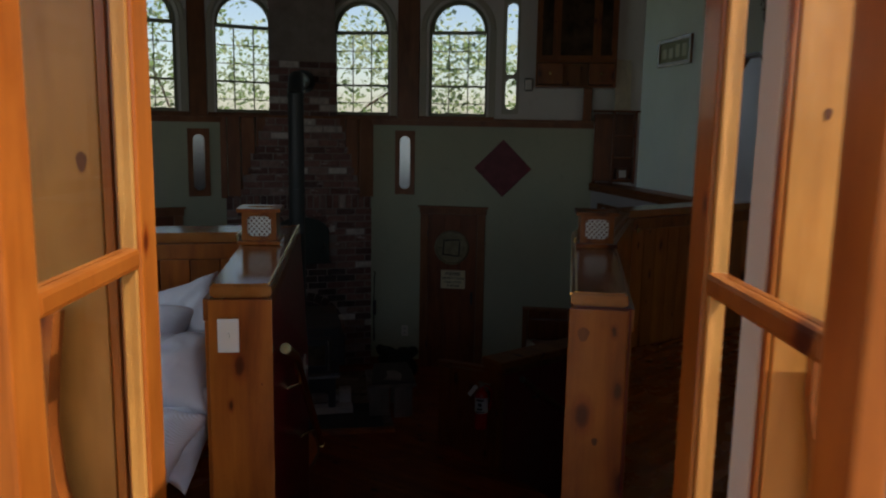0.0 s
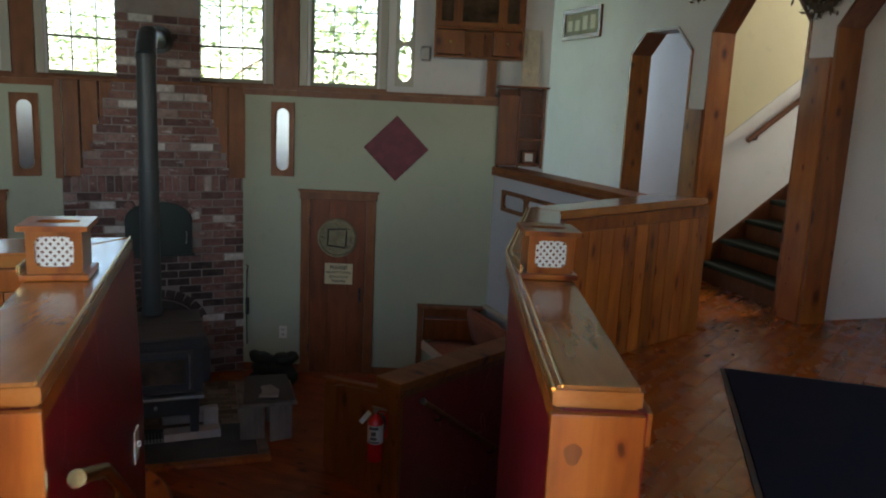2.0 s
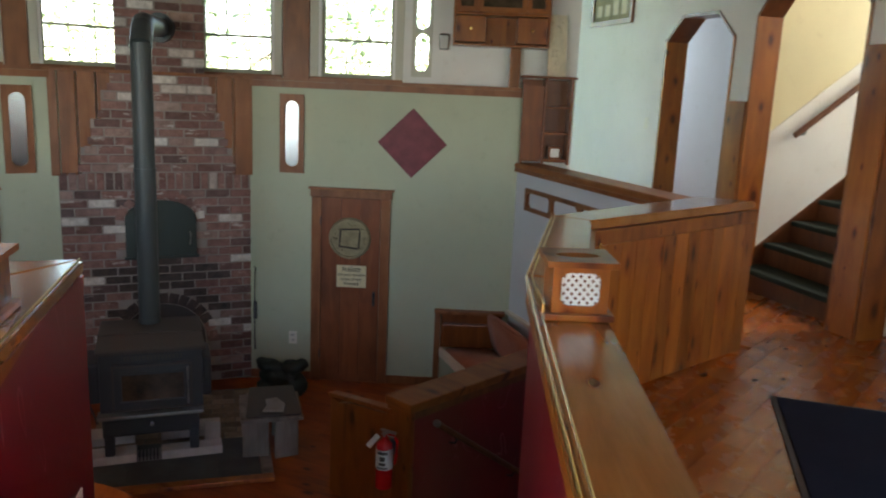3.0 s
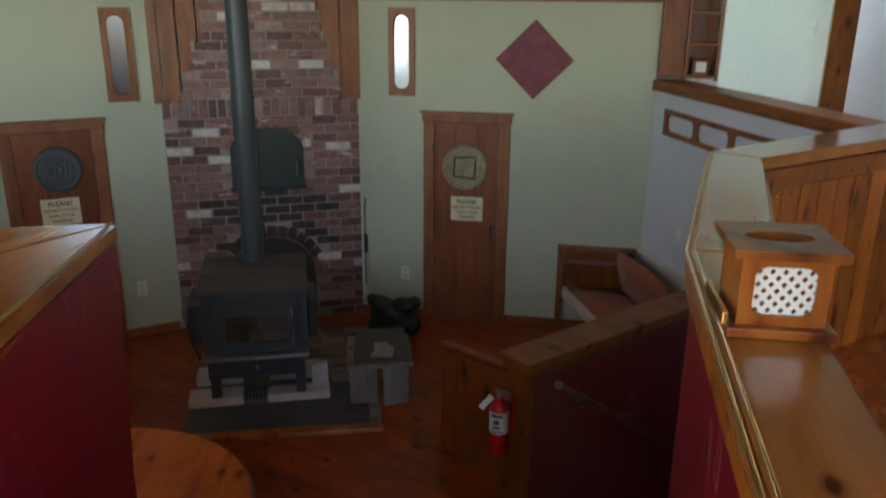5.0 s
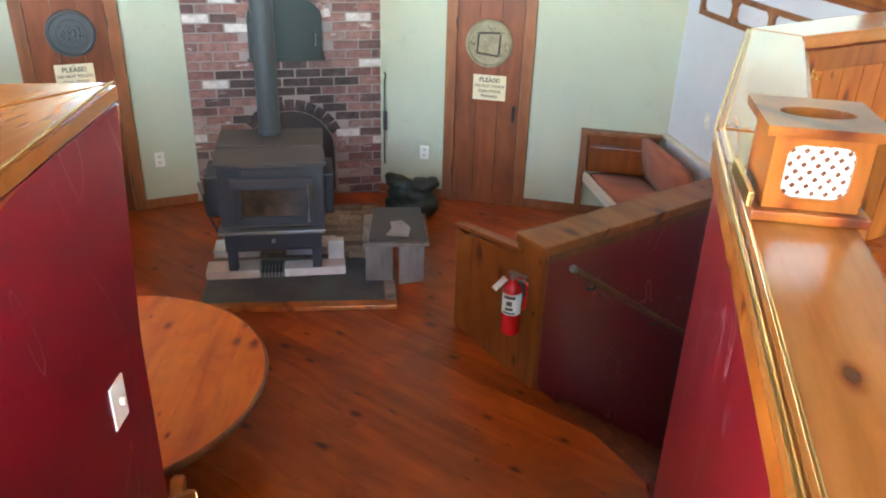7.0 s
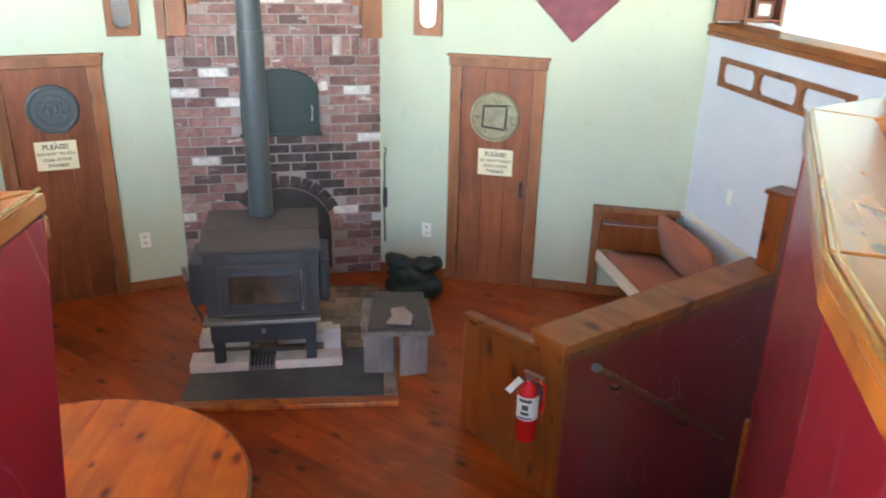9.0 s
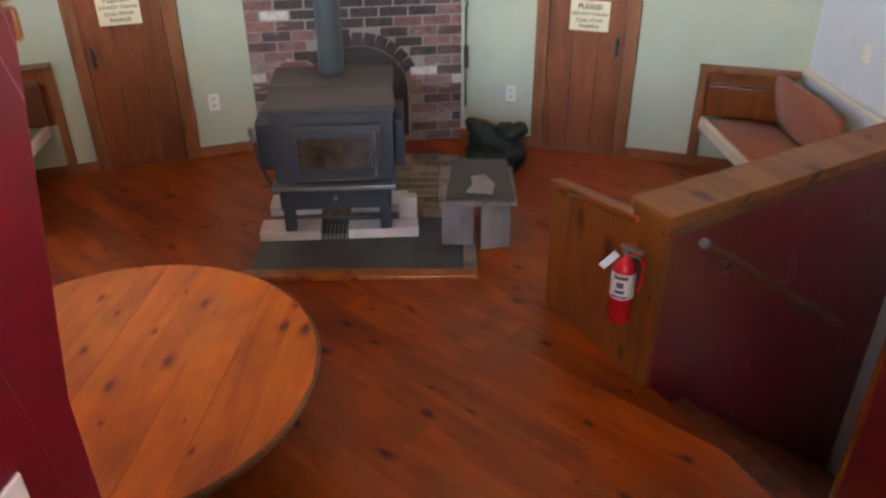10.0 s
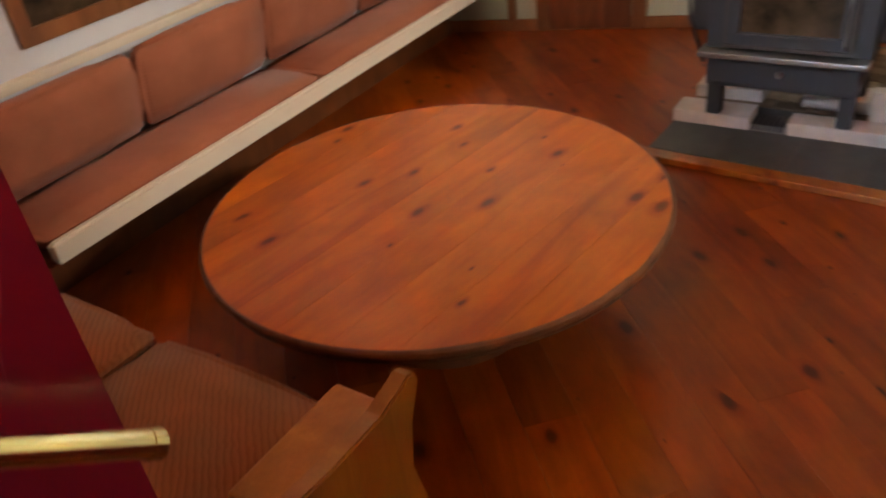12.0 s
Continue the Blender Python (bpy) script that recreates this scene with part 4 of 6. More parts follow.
for x0, w, y0, z0, turn in ((0.015, 0.20, 0.03, 0.037, 0), (0.265, 0.19, 0.03, 0.001, 12), (0.015, 0.20, 0.46, 0.037, 0), (0.265, 0.19, 0.46, 0.001, 0)):
    part("leg_board", box((0, 0, z0), (w, 0.026, 0.329), 0.003, Matrix.Translation((x0, y0, 0)) @ pose(0, 0, 0, 0, 0, turn)), WEATHERED, tab)
bm = hexa((0.04, 0.47, 0.361, 0.378, 0.02), (0.08, 0.44, 0.361, 0.45, 0.46))
ob = part("brown_tray", bm, IRON_TOP)
ob.matrix_world = TM
tagged(ob, "dark brown sloping tray on the side table", "tray")
ob = part("kindling_piece", prism([(0.17, 0.14), (0.33, 0.12), (0.35, 0.22), (0.29, 0.32), (0.20, 0.30), (0.21, 0.22)], 0.372, 0.402, 0.004), MORTAR)
ob.matrix_world = TM @ pose(0, 0, -0.012, 9, 0, 0)
tagged(ob, "pale broken block lying on the tray", "block")


def lumpy(name, blobs, mat, res=0.05, amp=0.02, freq=6.0, label="", cat=""):
    mb = bpy.data.metaballs.new(name)
    mb.resolution, mb.threshold = res, 0.4
    for (x, y, z), (rx, ry, rz) in blobs:
        e = mb.elements.new()
        e.type, e.co = "ELLIPSOID", (x, y, z)
        e.size_x, e.size_y, e.size_z, e.radius = rx, ry, rz, 1.0
        e.stiffness = 3.0
    tmp = new("tmp_blob", mb)
    bpy.context.view_layer.update()
    me = bpy.data.meshes.new_from_object(tmp.evaluated_get(bpy.context.evaluated_depsgraph_get()))
    bpy.data.objects.remove(tmp)
    for v in me.vertices:
        p = v.co * freq
        f = 1.0 - abs(noise.noise(p + Vector((0.7 * noise.noise(p * 0.6), 0, 0)))) * 2.0
        g = 1.0 - abs(noise.noise(p * 2.3 + Vector((4, 2, 1)))) * 2.0
        v.co += v.normal * amp * (0.75 * f + 0.35 * g)
    me.materials.clear()
    me.materials.append(mat)
    for p in me.polygons:
        p.use_smooth = True
    ob = new(name, me)
    return tagged(ob, label, cat)


lumpy("coal_bag", [((-0.13, 9.16, 0.08), (0.27, 0.19, 0.13)), ((0.03, 9.14, 0.10), (0.17, 0.16, 0.13)), ((-0.10, 9.16, 0.20), (0.28, 0.17, 0.11)), ((-0.20, 9.15, 0.29), (0.15, 0.13, 0.07)), ((0.02, 9.15, 0.29), (0.16, 0.13, 0.065)), ((0.10, 9.15, 0.32), (0.07, 0.09, 0.04)), ((-0.28, 9.14, 0.33), (0.07, 0.08, 0.035))],
      BAG, 0.025, 0.022, 14.0, "slumped black plastic coal bag on the floor", "bag")


# ---- closet doors, mirrors and wall pieces on the green walls ----
def closet_door(m, name, handle_left):
    """A closet door; local x from 0 across the casing's width of 0.766, face towards -y."""
    d = thing(name, "reddish board closet door with a round plaque and a notice", "door", m, kind="structure")
    for x0, x1 in ((0.0, 0.095), (0.671, 0.766)):
        part("casing", box((x0, -0.03, 0.002), (x1, -0.001, 1.87), 0.004), TRIM_WOOD, d)
    part("head_casing", box((-0.012, -0.034, 1.872), (0.778, -0.001, 1.945), 0.004), TRIM_WOOD, d)
    part("head_cap", box((-0.03, -0.05, 1.946), (0.796, -0.001, 1.965), 0.004), TRIM_WOOD, d)
    n = 3
    w = 0.572 / n
    for i in range(n):
        part("door_board", box((0.097 + i * w, -0.018, 0.012), (0.097 + (i + 1) * w - 0.0015, -0.001, 1.868), 0.002), DOOR_WOOD, d)
    hx = 0.14 if handle_left else 0.62
    h = part("handle_plate", box((hx - 0.014, -0.022, 0.80), (hx + 0.014, -0.0185, 0.95), 0.001), IRON, d)
    part("thumb_latch", tube([(hx, -0.022, 0.93), (hx, -0.06, 0.91), (hx, -0.06, 0.84), (hx, -0.022, 0.82)], 0.007, 8), IRON, h)
    for zz in (0.25, 1.6):
        part("hinge", box((0.672 if handle_left else 0.083, -0.036, zz), (0.684 if handle_left else 0.095, -0.0305, zz + 0.08)), IRON, d)
    return d


def disc_plaque(m, x, z, r, mat, label, square):
    p = thing("round_plaque", label, "plaque", m)
    bm = cyl((x, -0.019, z), (x, -0.040, z), r, r * 0.97, 40)
    part("disc", bm, mat, p)
    pts = [(x + (r - 0.022) * math.cos(a), -0.041, z + (r - 0.022) * math.sin(a)) for a in [2 * math.pi * k / 40 for k in range(41)]]
    part("rim", tube(pts, 0.010, 8), mat, p)
    if square:
        s = r * 0.48
        c = [(x - s, z - s * 0.8), (x + s * 0.9, z - s), (x + s, z + s), (x - s * 0.9, z + s * 0.9)]
        for (x0, z0), (x1, z1) in zip(c, c[1:] + c[:1]):
            part("carved_line", tube([(x0, -0.042, z0), (x1, -0.042, z1)], 0.009, 6), INK if square else mat, p)
    else:
        for rr in (0.35, 0.6):
            pts = [(x + r * rr * math.cos(a), -0.042, z + r * rr * math.sin(a)) for a in [2 * math.pi * k / 30 for k in range(31)]]
            part("ring", tube(pts, 0.006, 6), mat, p)
    rr = random.Random(8)
    for k in range(26):
        a, q = rr.uniform(0, 6.28), r * rr.uniform(0.62, 0.86) if square else r * rr.uniform(0.05, 0.55)
        bm = bmesh.new()
        bmesh.ops.create_icosphere(bm, subdivisions=1, radius=rr.uniform(0.008, 0.017), matrix=Matrix.Translation((x + q * math.cos(a), -0.040, z + q * math.sin(a))))
        part("relief", bm, mat, p)


def notice(m, x, z):
    s = thing("notice", "cream paper notice with dark print on the door", "notice", m)
    part("sheet", box((x, -0.0225, z), (x + 0.29, -0.0205, z + 0.222)), PAPER, s)
    for body, size, zz in (("PLEASE!", 0.054, 0.160), ("DO NOT TOUCH", 0.033, 0.114), ("COAL STOVE", 0.033, 0.068), ("THANKS!", 0.036, 0.022)):
        text_part("print", body, size, Matrix.Translation((x + 0.145, -0.0232, z + zz)) @ pose(0, 0, 0, 90, 0, 0), INK, s)
    part("pin", cyl((x + 0.145, -0.022, z + 0.212), (x + 0.145, -0.030, z + 0.212), 0.006, seg=8), STEEL, s)


def outlet(m, x, z, wide=0.082, high=0.132, kind="outlet", y=-0.001):
    o = thing("wall_outlet" if kind == "outlet" else "switch_plate", "ivory plastic double wall outlet" if kind == "outlet" else "ivory plastic light switch plate", "outlet" if kind == "outlet" else "switch", m)
    part("plate", box((x - wide / 2, y - 0.007, z - high / 2), (x + wide / 2, y, z + high / 2), 0.003), PLASTIC, o)
    if kind == "outlet":
        for dz in (-0.027, 0.027):
            part("socket", box((x - 0.017, y - 0.0095, z + dz - 0.014), (x + 0.017, y - 0.0071, z + dz + 0.014), 0.002), GRILLE, o)
            for dx in (-0.007, 0.007):
                part("slot", box((x + dx - 0.0015, y - 0.011, z + dz - 0.006), (x + dx + 0.0015, y - 0.0096, z + dz + 0.006)), INK, o)
    else:
        part("toggle", box((x - 0.005, y - 0.02, z - 0.006), (x + 0.005, y - 0.0071, z + 0.012), 0.002), PLASTIC, o)
    return o


def oval_mirror(m, x0, x1, z0, z1, lean):
    g = thing("wall_mirror", "tall narrow mirror in a brown wooden frame", "mirror", m)
    xc, w = (x0 + x1) / 2, x1 - x0
    part("frame", holed(w, z1 - z0, [slot_hole(xc, w * 0.56, z0 + 0.06, z1 - 0.06)], 0.03, Matrix.Translation((0, -0.032, 0)), x0, z0), TRIM_WOOD, g)
    part("glass", box((-(x1 - x0) / 2 + 0.02, -0.002, -(z1 - z0) / 2 + 0.03), ((x1 - x0) / 2 - 0.02, 0.0, (z1 - z0) / 2 - 0.03)), MIRROR, g).matrix_basis = pose(xc, -0.016, (z0 + z1) / 2, lean, 0, 0)
    ring = [(a, -0.032, b) for a, b in slot_hole(xc, w * 0.6, z0 + 0.055, z1 - 0.055)]
    part("bead", tube(ring + ring[:1], 0.006, 6), TRIM_WOOD, g)


RM = pose(0, 9.59, 0)
LM = line_frame(LB, CL)
RD, LD = RM @ Matrix.Translation((0.10, 0, 0)), LM @ Matrix.Translation((0.905, 0, 0))
closet_door(RD, "door_1", False)
closet_door(LD, "door_2", True)
disc_plaque(RD, 0.375, 1.475, 0.205, STONE_DISC, "round carved stone plaque on the closet door", True)
disc_plaque(LD, 0.40, 1.565, 0.185, PEWTER, "round dark pewter plaque on the closet door", False)
notice(RD, 0.252, 0.985)
notice(LD, 0.235, 1.105)
outlet(RM, -0.08, 0.435)
outlet(LM, 1.835, 0.445)
oval_mirror(RM, -0.21, 0.02, 2.09, 2.83, -1.5)
oval_mirror(LM, 1.745, 1.975, 2.08, 2.82, 1.2)
dia = part("diamond_panel", box((-0.233, -0.022, -0.233), (0.233, -0.002, 0.233), 0.004), MAROON)
dia.matrix_world = RM @ pose(1.05, 0, 2.42, 0, 45, 0)
tagged(dia, "maroon square panel hung as a diamond on the green wall", "wall panel")

# ---- round table ----
TC, TR, TZ = (-0.83, 5.657), 0.824, 0.50
rt = thing("round_table", "large low round table of varnished knotty boards", "table", pose(TC[0], TC[1], 0, 0, 0, TABLE_ANGLE))
n = 9
w = 2 * TR / n
for i in range(n):
    a, b = -TR + i * w + 0.0006, -TR + (i + 1) * w - 0.0006
    top = [(math.sqrt(max(0, TR * TR - v * v)), v) for v in [a + (b - a) * k / 8 for k in range(9)]]
    pts = top + [(-x, v) for x, v in top[::-1]]
    pts = [p for k, p in enumerate(pts) if k == 0 or length(p, pts[k - 1]) > 1e-5]
    if length(pts[0], pts[-1]) < 1e-5:
        pts = pts[:-1]
    part("table_board", prism(pts, TZ - 0.04, TZ), TABLE_WOOD, rt)
ring = lambda r, z: [(r * math.cos(2 * math.pi * k / 72), r * math.sin(2 * math.pi * k / 72), z) for k in range(73)]
part("rim", tube(ring(TR + 0.002, TZ - 0.016), 0.0155, 10), OAK_DARK, rt, "dark rounded table rim")
part("lower_rim", tube(ring(TR - 0.012, TZ - 0.042), 0.016, 10), OAK_DARK, rt, "dark rounded table rim")
part("pedestal", cyl((0, 0, 0.05), (0, 0, TZ - 0.04), 0.20, 0.26, 32), OAK_DARK, rt)
part("foot_disc", cyl((0, 0, 0.002), (0, 0, 0.05), 0.36, 0.34, 40), OAK_DARK, rt)


# ---- benches ----
def cushion(lo, hi, r=0.03):
    bm = box(lo, hi, 0)
    bmesh.ops.subdivide_edges(bm, edges=bm.edges[:], cuts=3, use_grid_fill=True)
    c = [(a + b) / 2 for a, b in zip(lo, hi)]
    d = [(b - a) / 2 for a, b in zip(lo, hi)]
    for v in bm.verts:
        u = [(v.co[i] - c[i]) / d[i] for i in range(3)]
        for i in range(3):
            j, k = (i + 1) % 3, (i + 2) % 3
            v.co[i] -= u[i] * 0.012 * (u[j] ** 4 + u[k] ** 4)
    bmesh.ops.bevel(bm, geom=[e for e in bm.edges if len(e.link_faces) == 2 and e.calc_face_angle(0) > 0.9], offset=r * 0.6, segments=3, affect="EDGES")
    return bm


BM_L = line_frame(LCF, LB)
k = length(LCF, LB)
lb = thing("long_bench", "long built-in bench with a cream front edge", "bench", BM_L)
part("seat_board", prism([(0.62, -0.56), (k + 0.20, -0.56), (k - 0.02, -0.005), (0.35, -0.005)], 0.30, 0.345), OAK_DARK, lb)
part("front_edge", prism([(0.62, -0.62), (k + 0.24, -0.62), (k + 0.22, -0.575), (0.62, -0.575)], 0.325, 0.42, 0.012), CREAM, lb, "cream painted front edge")
part("base", prism([(0.60, -0.26), (k + 0.02, -0.26), (k - 0.05, -0.02), (0.4, -0.02)], 0.001, 0.30), OAK_DARK, lb)
part("back_rail", prism([(0.3, -0.07), (k - 0.03, -0.07), (k - 0.03, -0.005), (0.3, -0.005)], 0.82, 0.86, 0.006), CREAM, lb, "cream painted back rail")
for i in range(2):
    x0 = 0.62 + i * 1.78
    ob = part("seat_cushion", cushion((x0, -0.565, 0.345), (x0 + 1.77, -0.10, 0.445)), SALMON, smooth=True)
    ob.matrix_world = BM_L
    tagged(ob, "salmon upholstered bench seat cushion", "cushion", "cushions of the long bench")
for i in range(4):
    x0 = 0.62 + i * 0.89
    ob = part("back_cushion", cushion((x0, -0.05, 0.0), (x0 + 0.88, 0.06, 0.42)), SALMON, smooth=True)
    ob.matrix_world = BM_L @ pose(0, -0.15, 0.44, 12, 0, 0)
    tagged(ob, "salmon upholstered bench back cushion", "cushion", "cushions of the long bench")
ends = thing("bench_end", "wooden end shelf of the long bench on the green wall", "bench end", LM)
part("back_board", box((0.03, -0.03, 0.42), (0.72, -0.004, 0.86), 0.004), PINE_BROWN, ends)
part("top_board", box((0.0, -0.13, 0.86), (0.76, -0.003, 0.885), 0.006), PINE_BROWN, ends)
part("upright", box((0.70, -0.06, 0.086), (0.76, -0.018, 0.859), 0.004), TRIM_WOOD, ends)
part("arm_board", box((0.10, -0.12, 0.46), (0.66, -0.032, 0.76), 0.01), OAK_DARK, ends)
pf = thing("picture_frame", "small black picture frame standing on the bench shelf", "picture frame", LM @ pose(0.33, -0.07, 0.886, -14, 0, 0))
part("frame", holed(0.20, 0.15, [[(0.02, 0.02), (0.18, 0.02), (0.18, 0.13), (0.02, 0.13)]], 0.014), INK, pf)
part("print", box((0.015, 0.008, 0.015), (0.185, 0.012, 0.135)), RELIEF, pf)

BM_R = line_frame(RC, I3)
rb = thing("corner_bench", "built-in corner bench with a cream front edge", "bench", BM_R)
part("seat_board", prism([(-0.232, -0.60), (1.30, -0.60), (1.30, -0.005), (0.01, -0.005)], 0.30, 0.345), OAK_DARK, rb)
part("front_edge", prism([(-0.248, -0.645), (1.32, -0.645), (1.32, -0.60), (-0.230, -0.60)], 0.325, 0.42, 0.012), CREAM, rb, "cream painted front edge")
part("base", box((0.2, -0.30, 0.001), (1.25, -0.02, 0.30)), OAK_DARK, rb)
part("back_rail", box((0.02, -0.05, 0.80), (1.30, -0.004, 0.835), 0.005), CREAM, rb, "cream painted back rail")
bm = cushion((0.02, -0.60, 0.345), (1.28, -0.10, 0.445))
for v in bm.verts:
    v.co.x += 0.40 * v.co.y * (1.28 - v.co.x) / 1.26
ob = part("seat_cushion", bm, SALMON, smooth=True)
ob.matrix_world = BM_R
tagged(ob, "salmon upholstered corner bench seat cushion", "cushion", "cushions of the corner bench")
ob = part("back_cushion", cushion((0.06, -0.05, 0.0), (0.95, 0.05, 0.42)), SALMON, smooth=True)
ob.matrix_world = BM_R @ pose(0, -0.15, 0.43, 14, 0, 0)
tagged(ob, "salmon upholstered corner bench back cushion", "cushion", "cushions of the corner bench")
be = thing("bench_end", "wooden end panel of the corner bench on the green wall", "bench end", RM)
part("back_board", box((1.40, -0.03, 0.42), (2.0, -0.004, 0.77), 0.004), PINE_BROWN, be)
part("top_board", box((1.33, -0.09, 0.775), (2.02, -0.003, 0.81), 0.006), TRIM_WOOD, be)
part("upright", box((1.335, -0.06, 0.086), (1.395, -0.018, 0.774), 0.004), TRIM_WOOD, be)
part("arm_board", box((1.42, -0.10, 0.45), (1.98, -0.032, 0.68), 0.01), PINE_BROWN, be)
for i, (a, b) in enumerate(((0.86, 0.30), (1.10, 0.38))):
    ob = part("wooden_box", holed(0.22, 0.13, [[(0.03, 0.02), (0.19, 0.02), (0.19, 0.10), (0.03, 0.10)]], 0.2), PINE)
    ob.matrix_world = BM_R @ pose(a, -b - 0.15, 0.446, 0, 0, 20)
    tagged(ob, "small open pine box on the bench seat", "box", "boxes on the corner bench")

BM_N = line_frame(LCF, L1)
nb = thing("near_bench", "short built-in bench with a scrolled pine end", "bench", BM_N)
part("seat_board", box((0.62, -0.15, 0.30), (2.24, 0.45, 0.345)), OAK_DARK, nb)
part("base", box((0.65, -0.15, 0.001), (2.24, 0.25, 0.30)), OAK_DARK, nb)
for x0, x1 in ((0.72, 1.42), (1.43, 2.24)):
    ob = part("seat_cushion", cushion((x0, -0.14, 0.346), (x1, 0.475, 0.43)), TAN, smooth=True)
    ob.matrix_world = BM_N
    tagged(ob, "woven tan seat cushion on the short bench", "cushion", "cushions of the short bench")


def scroll(x0, x1, top, dip):
    pts = [(0.022, 0.002), (0.43, 0.002), (0.44, top * 0.35), (0.405, top * 0.6), (0.43, top * 0.8)]
    pts += [(0.44 + 0.035 * math.cos(a), top - 0.035 + 0.035 * math.sin(a)) for a in [radians(d) for d in (-40, 0, 45, 90, 135)]]
    pts += [(0.33, top - dip), (0.15, top - dip * 0.8), (0.022, top - 0.01)]
    bm = bmesh.new()
    f = bm.faces.new([bm.verts.new((x0, y, z)) for y, z in pts])
    ex = bmesh.ops.extrude_face_region(bm, geom=[f])
    bmesh.ops.translate(bm, vec=(x1 - x0, 0, 0), verts=[g for g in ex["geom"] if isinstance(g, bmesh.types.BMVert)])
    bmesh.ops.recalc_face_normals(bm, faces=bm.faces)
    bmesh.ops.bevel(bm, geom=[e for e in bm.edges if e.calc_face_angle(0) > 0.8], offset=0.006, segments=2, affect="EDGES")
    return bm


part("scrolled_end", scroll(2.40, 2.45, 0.665, 0.03), PINE_GOLD, nb)
part("arm_block", box((2.25, 0.025, 0.05), (2.398, 0.40, 0.60), 0.01), PINE_GOLD, nb)

# ---- newel wall, gate, rail, extinguisher ----
NM = line_frame(WA, WE)
nw = thing("newel_wall_cap", "pine cap and newel of the low cellar stair wall", "wall cap", NM, kind="structure")
part("cap_board", box((-0.055, -0.034, 0.905), (1.80, 0.214, 0.965), 0.008), CAP_BROWN, nw)
part("newel", box((-0.045, -0.022, 0.002), (-0.003, 0.205, 0.903), 0.008), PINE_BROWN, nw)
part("edge_board", box((-0.002, -0.02, 0.85), (1.80, -0.009, 0.903), 0.002), OAK_DARK, nw)
part("lounge_board", box((-0.002, 0.186, 0.002), (1.80, 0.205, 0.903), 0.003), PINE_BROWN, nw)
pt = part("end_post", box((1.70, -0.03, 0.966), (1.84, 0.11, 1.43), 0.008), PINE_BROWN)
pt.matrix_world = NM
tagged(pt, "pine post at the end of the cellar stair wall", "post", kind="structure")
cu = part("post_cap", box((1.685, -0.045, 1.431), (1.855, 0.125, 1.46), 0.006), PINE_BROWN)
cu.matrix_world = NM
tagged(cu, "pine cap on the stair wall post", "trim", kind="structure")
G0, G1 = (1.147, 6.898), (0.655, 7.415)
GM = line_frame(G1, G0)
gk = length(G0, G1)
gate = thing("wing_wall", "low pine wing wall beside the newel", "wing wall", GM, kind="structure")
bm = bmesh.new()
prof = [(0.0, 0.002), (gk, 0.002), (gk, 0.845), (gk * 0.72, 0.805), (gk * 0.35, 0.765), (0.10, 0.72), (0.03, 0.735), (0.0, 0.72)]
f = bm.faces.new([bm.verts.new((x, 0.0, z)) for x, z in prof])
ex = bmesh.ops.extrude_face_region(bm, geom=[f])
bmesh.ops.translate(bm, vec=(0, 0.05, 0), verts=[g for g in ex["geom"] if isinstance(g, bmesh.types.BMVert)])
bmesh.ops.recalc_face_normals(bm, faces=bm.faces)
part("side_board", bm, PINE_BROWN, gate)
bm = bmesh.new()
box_into(bm, (0, 0, 0), (1, 1, 1), Matrix())
for v, (x, y, z) in zip(bm.verts, [(x, y, z) for x in (0, 1) for y in (0, 1) for z in (0, 1)]):
    v.co = (-0.02 + x * (gk + 0.0), -0.012 + y * 0.075, (0.736 if not x else 0.852) + z * 0.028)
bmesh.ops.recalc_face_normals(bm, faces=bm.faces)
bmesh.ops.bevel(bm, geom=bm.edges[:], offset=0.005, segments=2, affect="EDGES")
part("top_board", bm, PINE_BROWN, gate)

rail = thing("cellar_handrail", "dark wooden handrail descending along the cellar stair wall", "handrail", NM)
part("rail", tube([(0.155, -0.075, 0.795), (1.40, -0.075, -0.10)], 0.021, 12), OAK_DARK, rail)
# pale end cap puts the highlight at the rail's tip into its colour
part("end_cap", tube([(0.135, -0.075, 0.81), (0.158, -0.075, 0.793)], 0.024, 12), STEEL, rail, "pale worn rail end")
for x in (0.35, 1.0):
    z = 0.795 - (x - 0.155) * 0.719
    part("bracket", tube([(x, -0.075, z - 0.02), (x, -0.06, z - 0.06), (x, -0.001, z - 0.075)], 0.007, 8), IRON, rail)

EM = pose(1.105, 6.795, 0, 0, 0, -10)
fx = thing("fire_extinguisher", "red fire extinguisher with a white tag hung on the wing wall", "fire extinguisher", EM)
bm = bmesh.new()
prof = [(0.0, 0.385), (0.048, 0.387), (0.055, 0.395), (0.055, 0.66), (0.05, 0.69), (0.03, 0.715), (0.018, 0.722), (0.018, 0.74), (0.0, 0.74)]
vs = [bm.verts.new((r, 0, z)) for r, z in prof]
es = [bm.edges.new((a, b)) for a, b in zip(vs, vs[1:])]
bmesh.ops.spin(bm, geom=vs + es, cent=(0, 0, 0), axis=(0, 0, 1), angle=2 * math.pi, steps=24)
bmesh.ops.remove_doubles(bm, verts=bm.verts, dist=1e-4)
bmesh.ops.recalc_face_normals(bm, faces=bm.faces)
part("cylinder", bm, EXT_RED, fx, smooth=True)
bm = bmesh.new()
for z0, z1 in ((0.53, 0.665),):
    for a in range(-9, 9):
        q = [(0.0562 * math.sin(radians(t)), -0.0562 * math.cos(radians(t)), z) for t, z in ((a * 11, z0), (a * 11 + 11, z0), (a * 11 + 11, z1), (a * 11, z1))]
        bm.faces.new([bm.verts.new(p) for p in q])
lab = part("paper_label", bm, GRILLE, fx, "silver printed label")
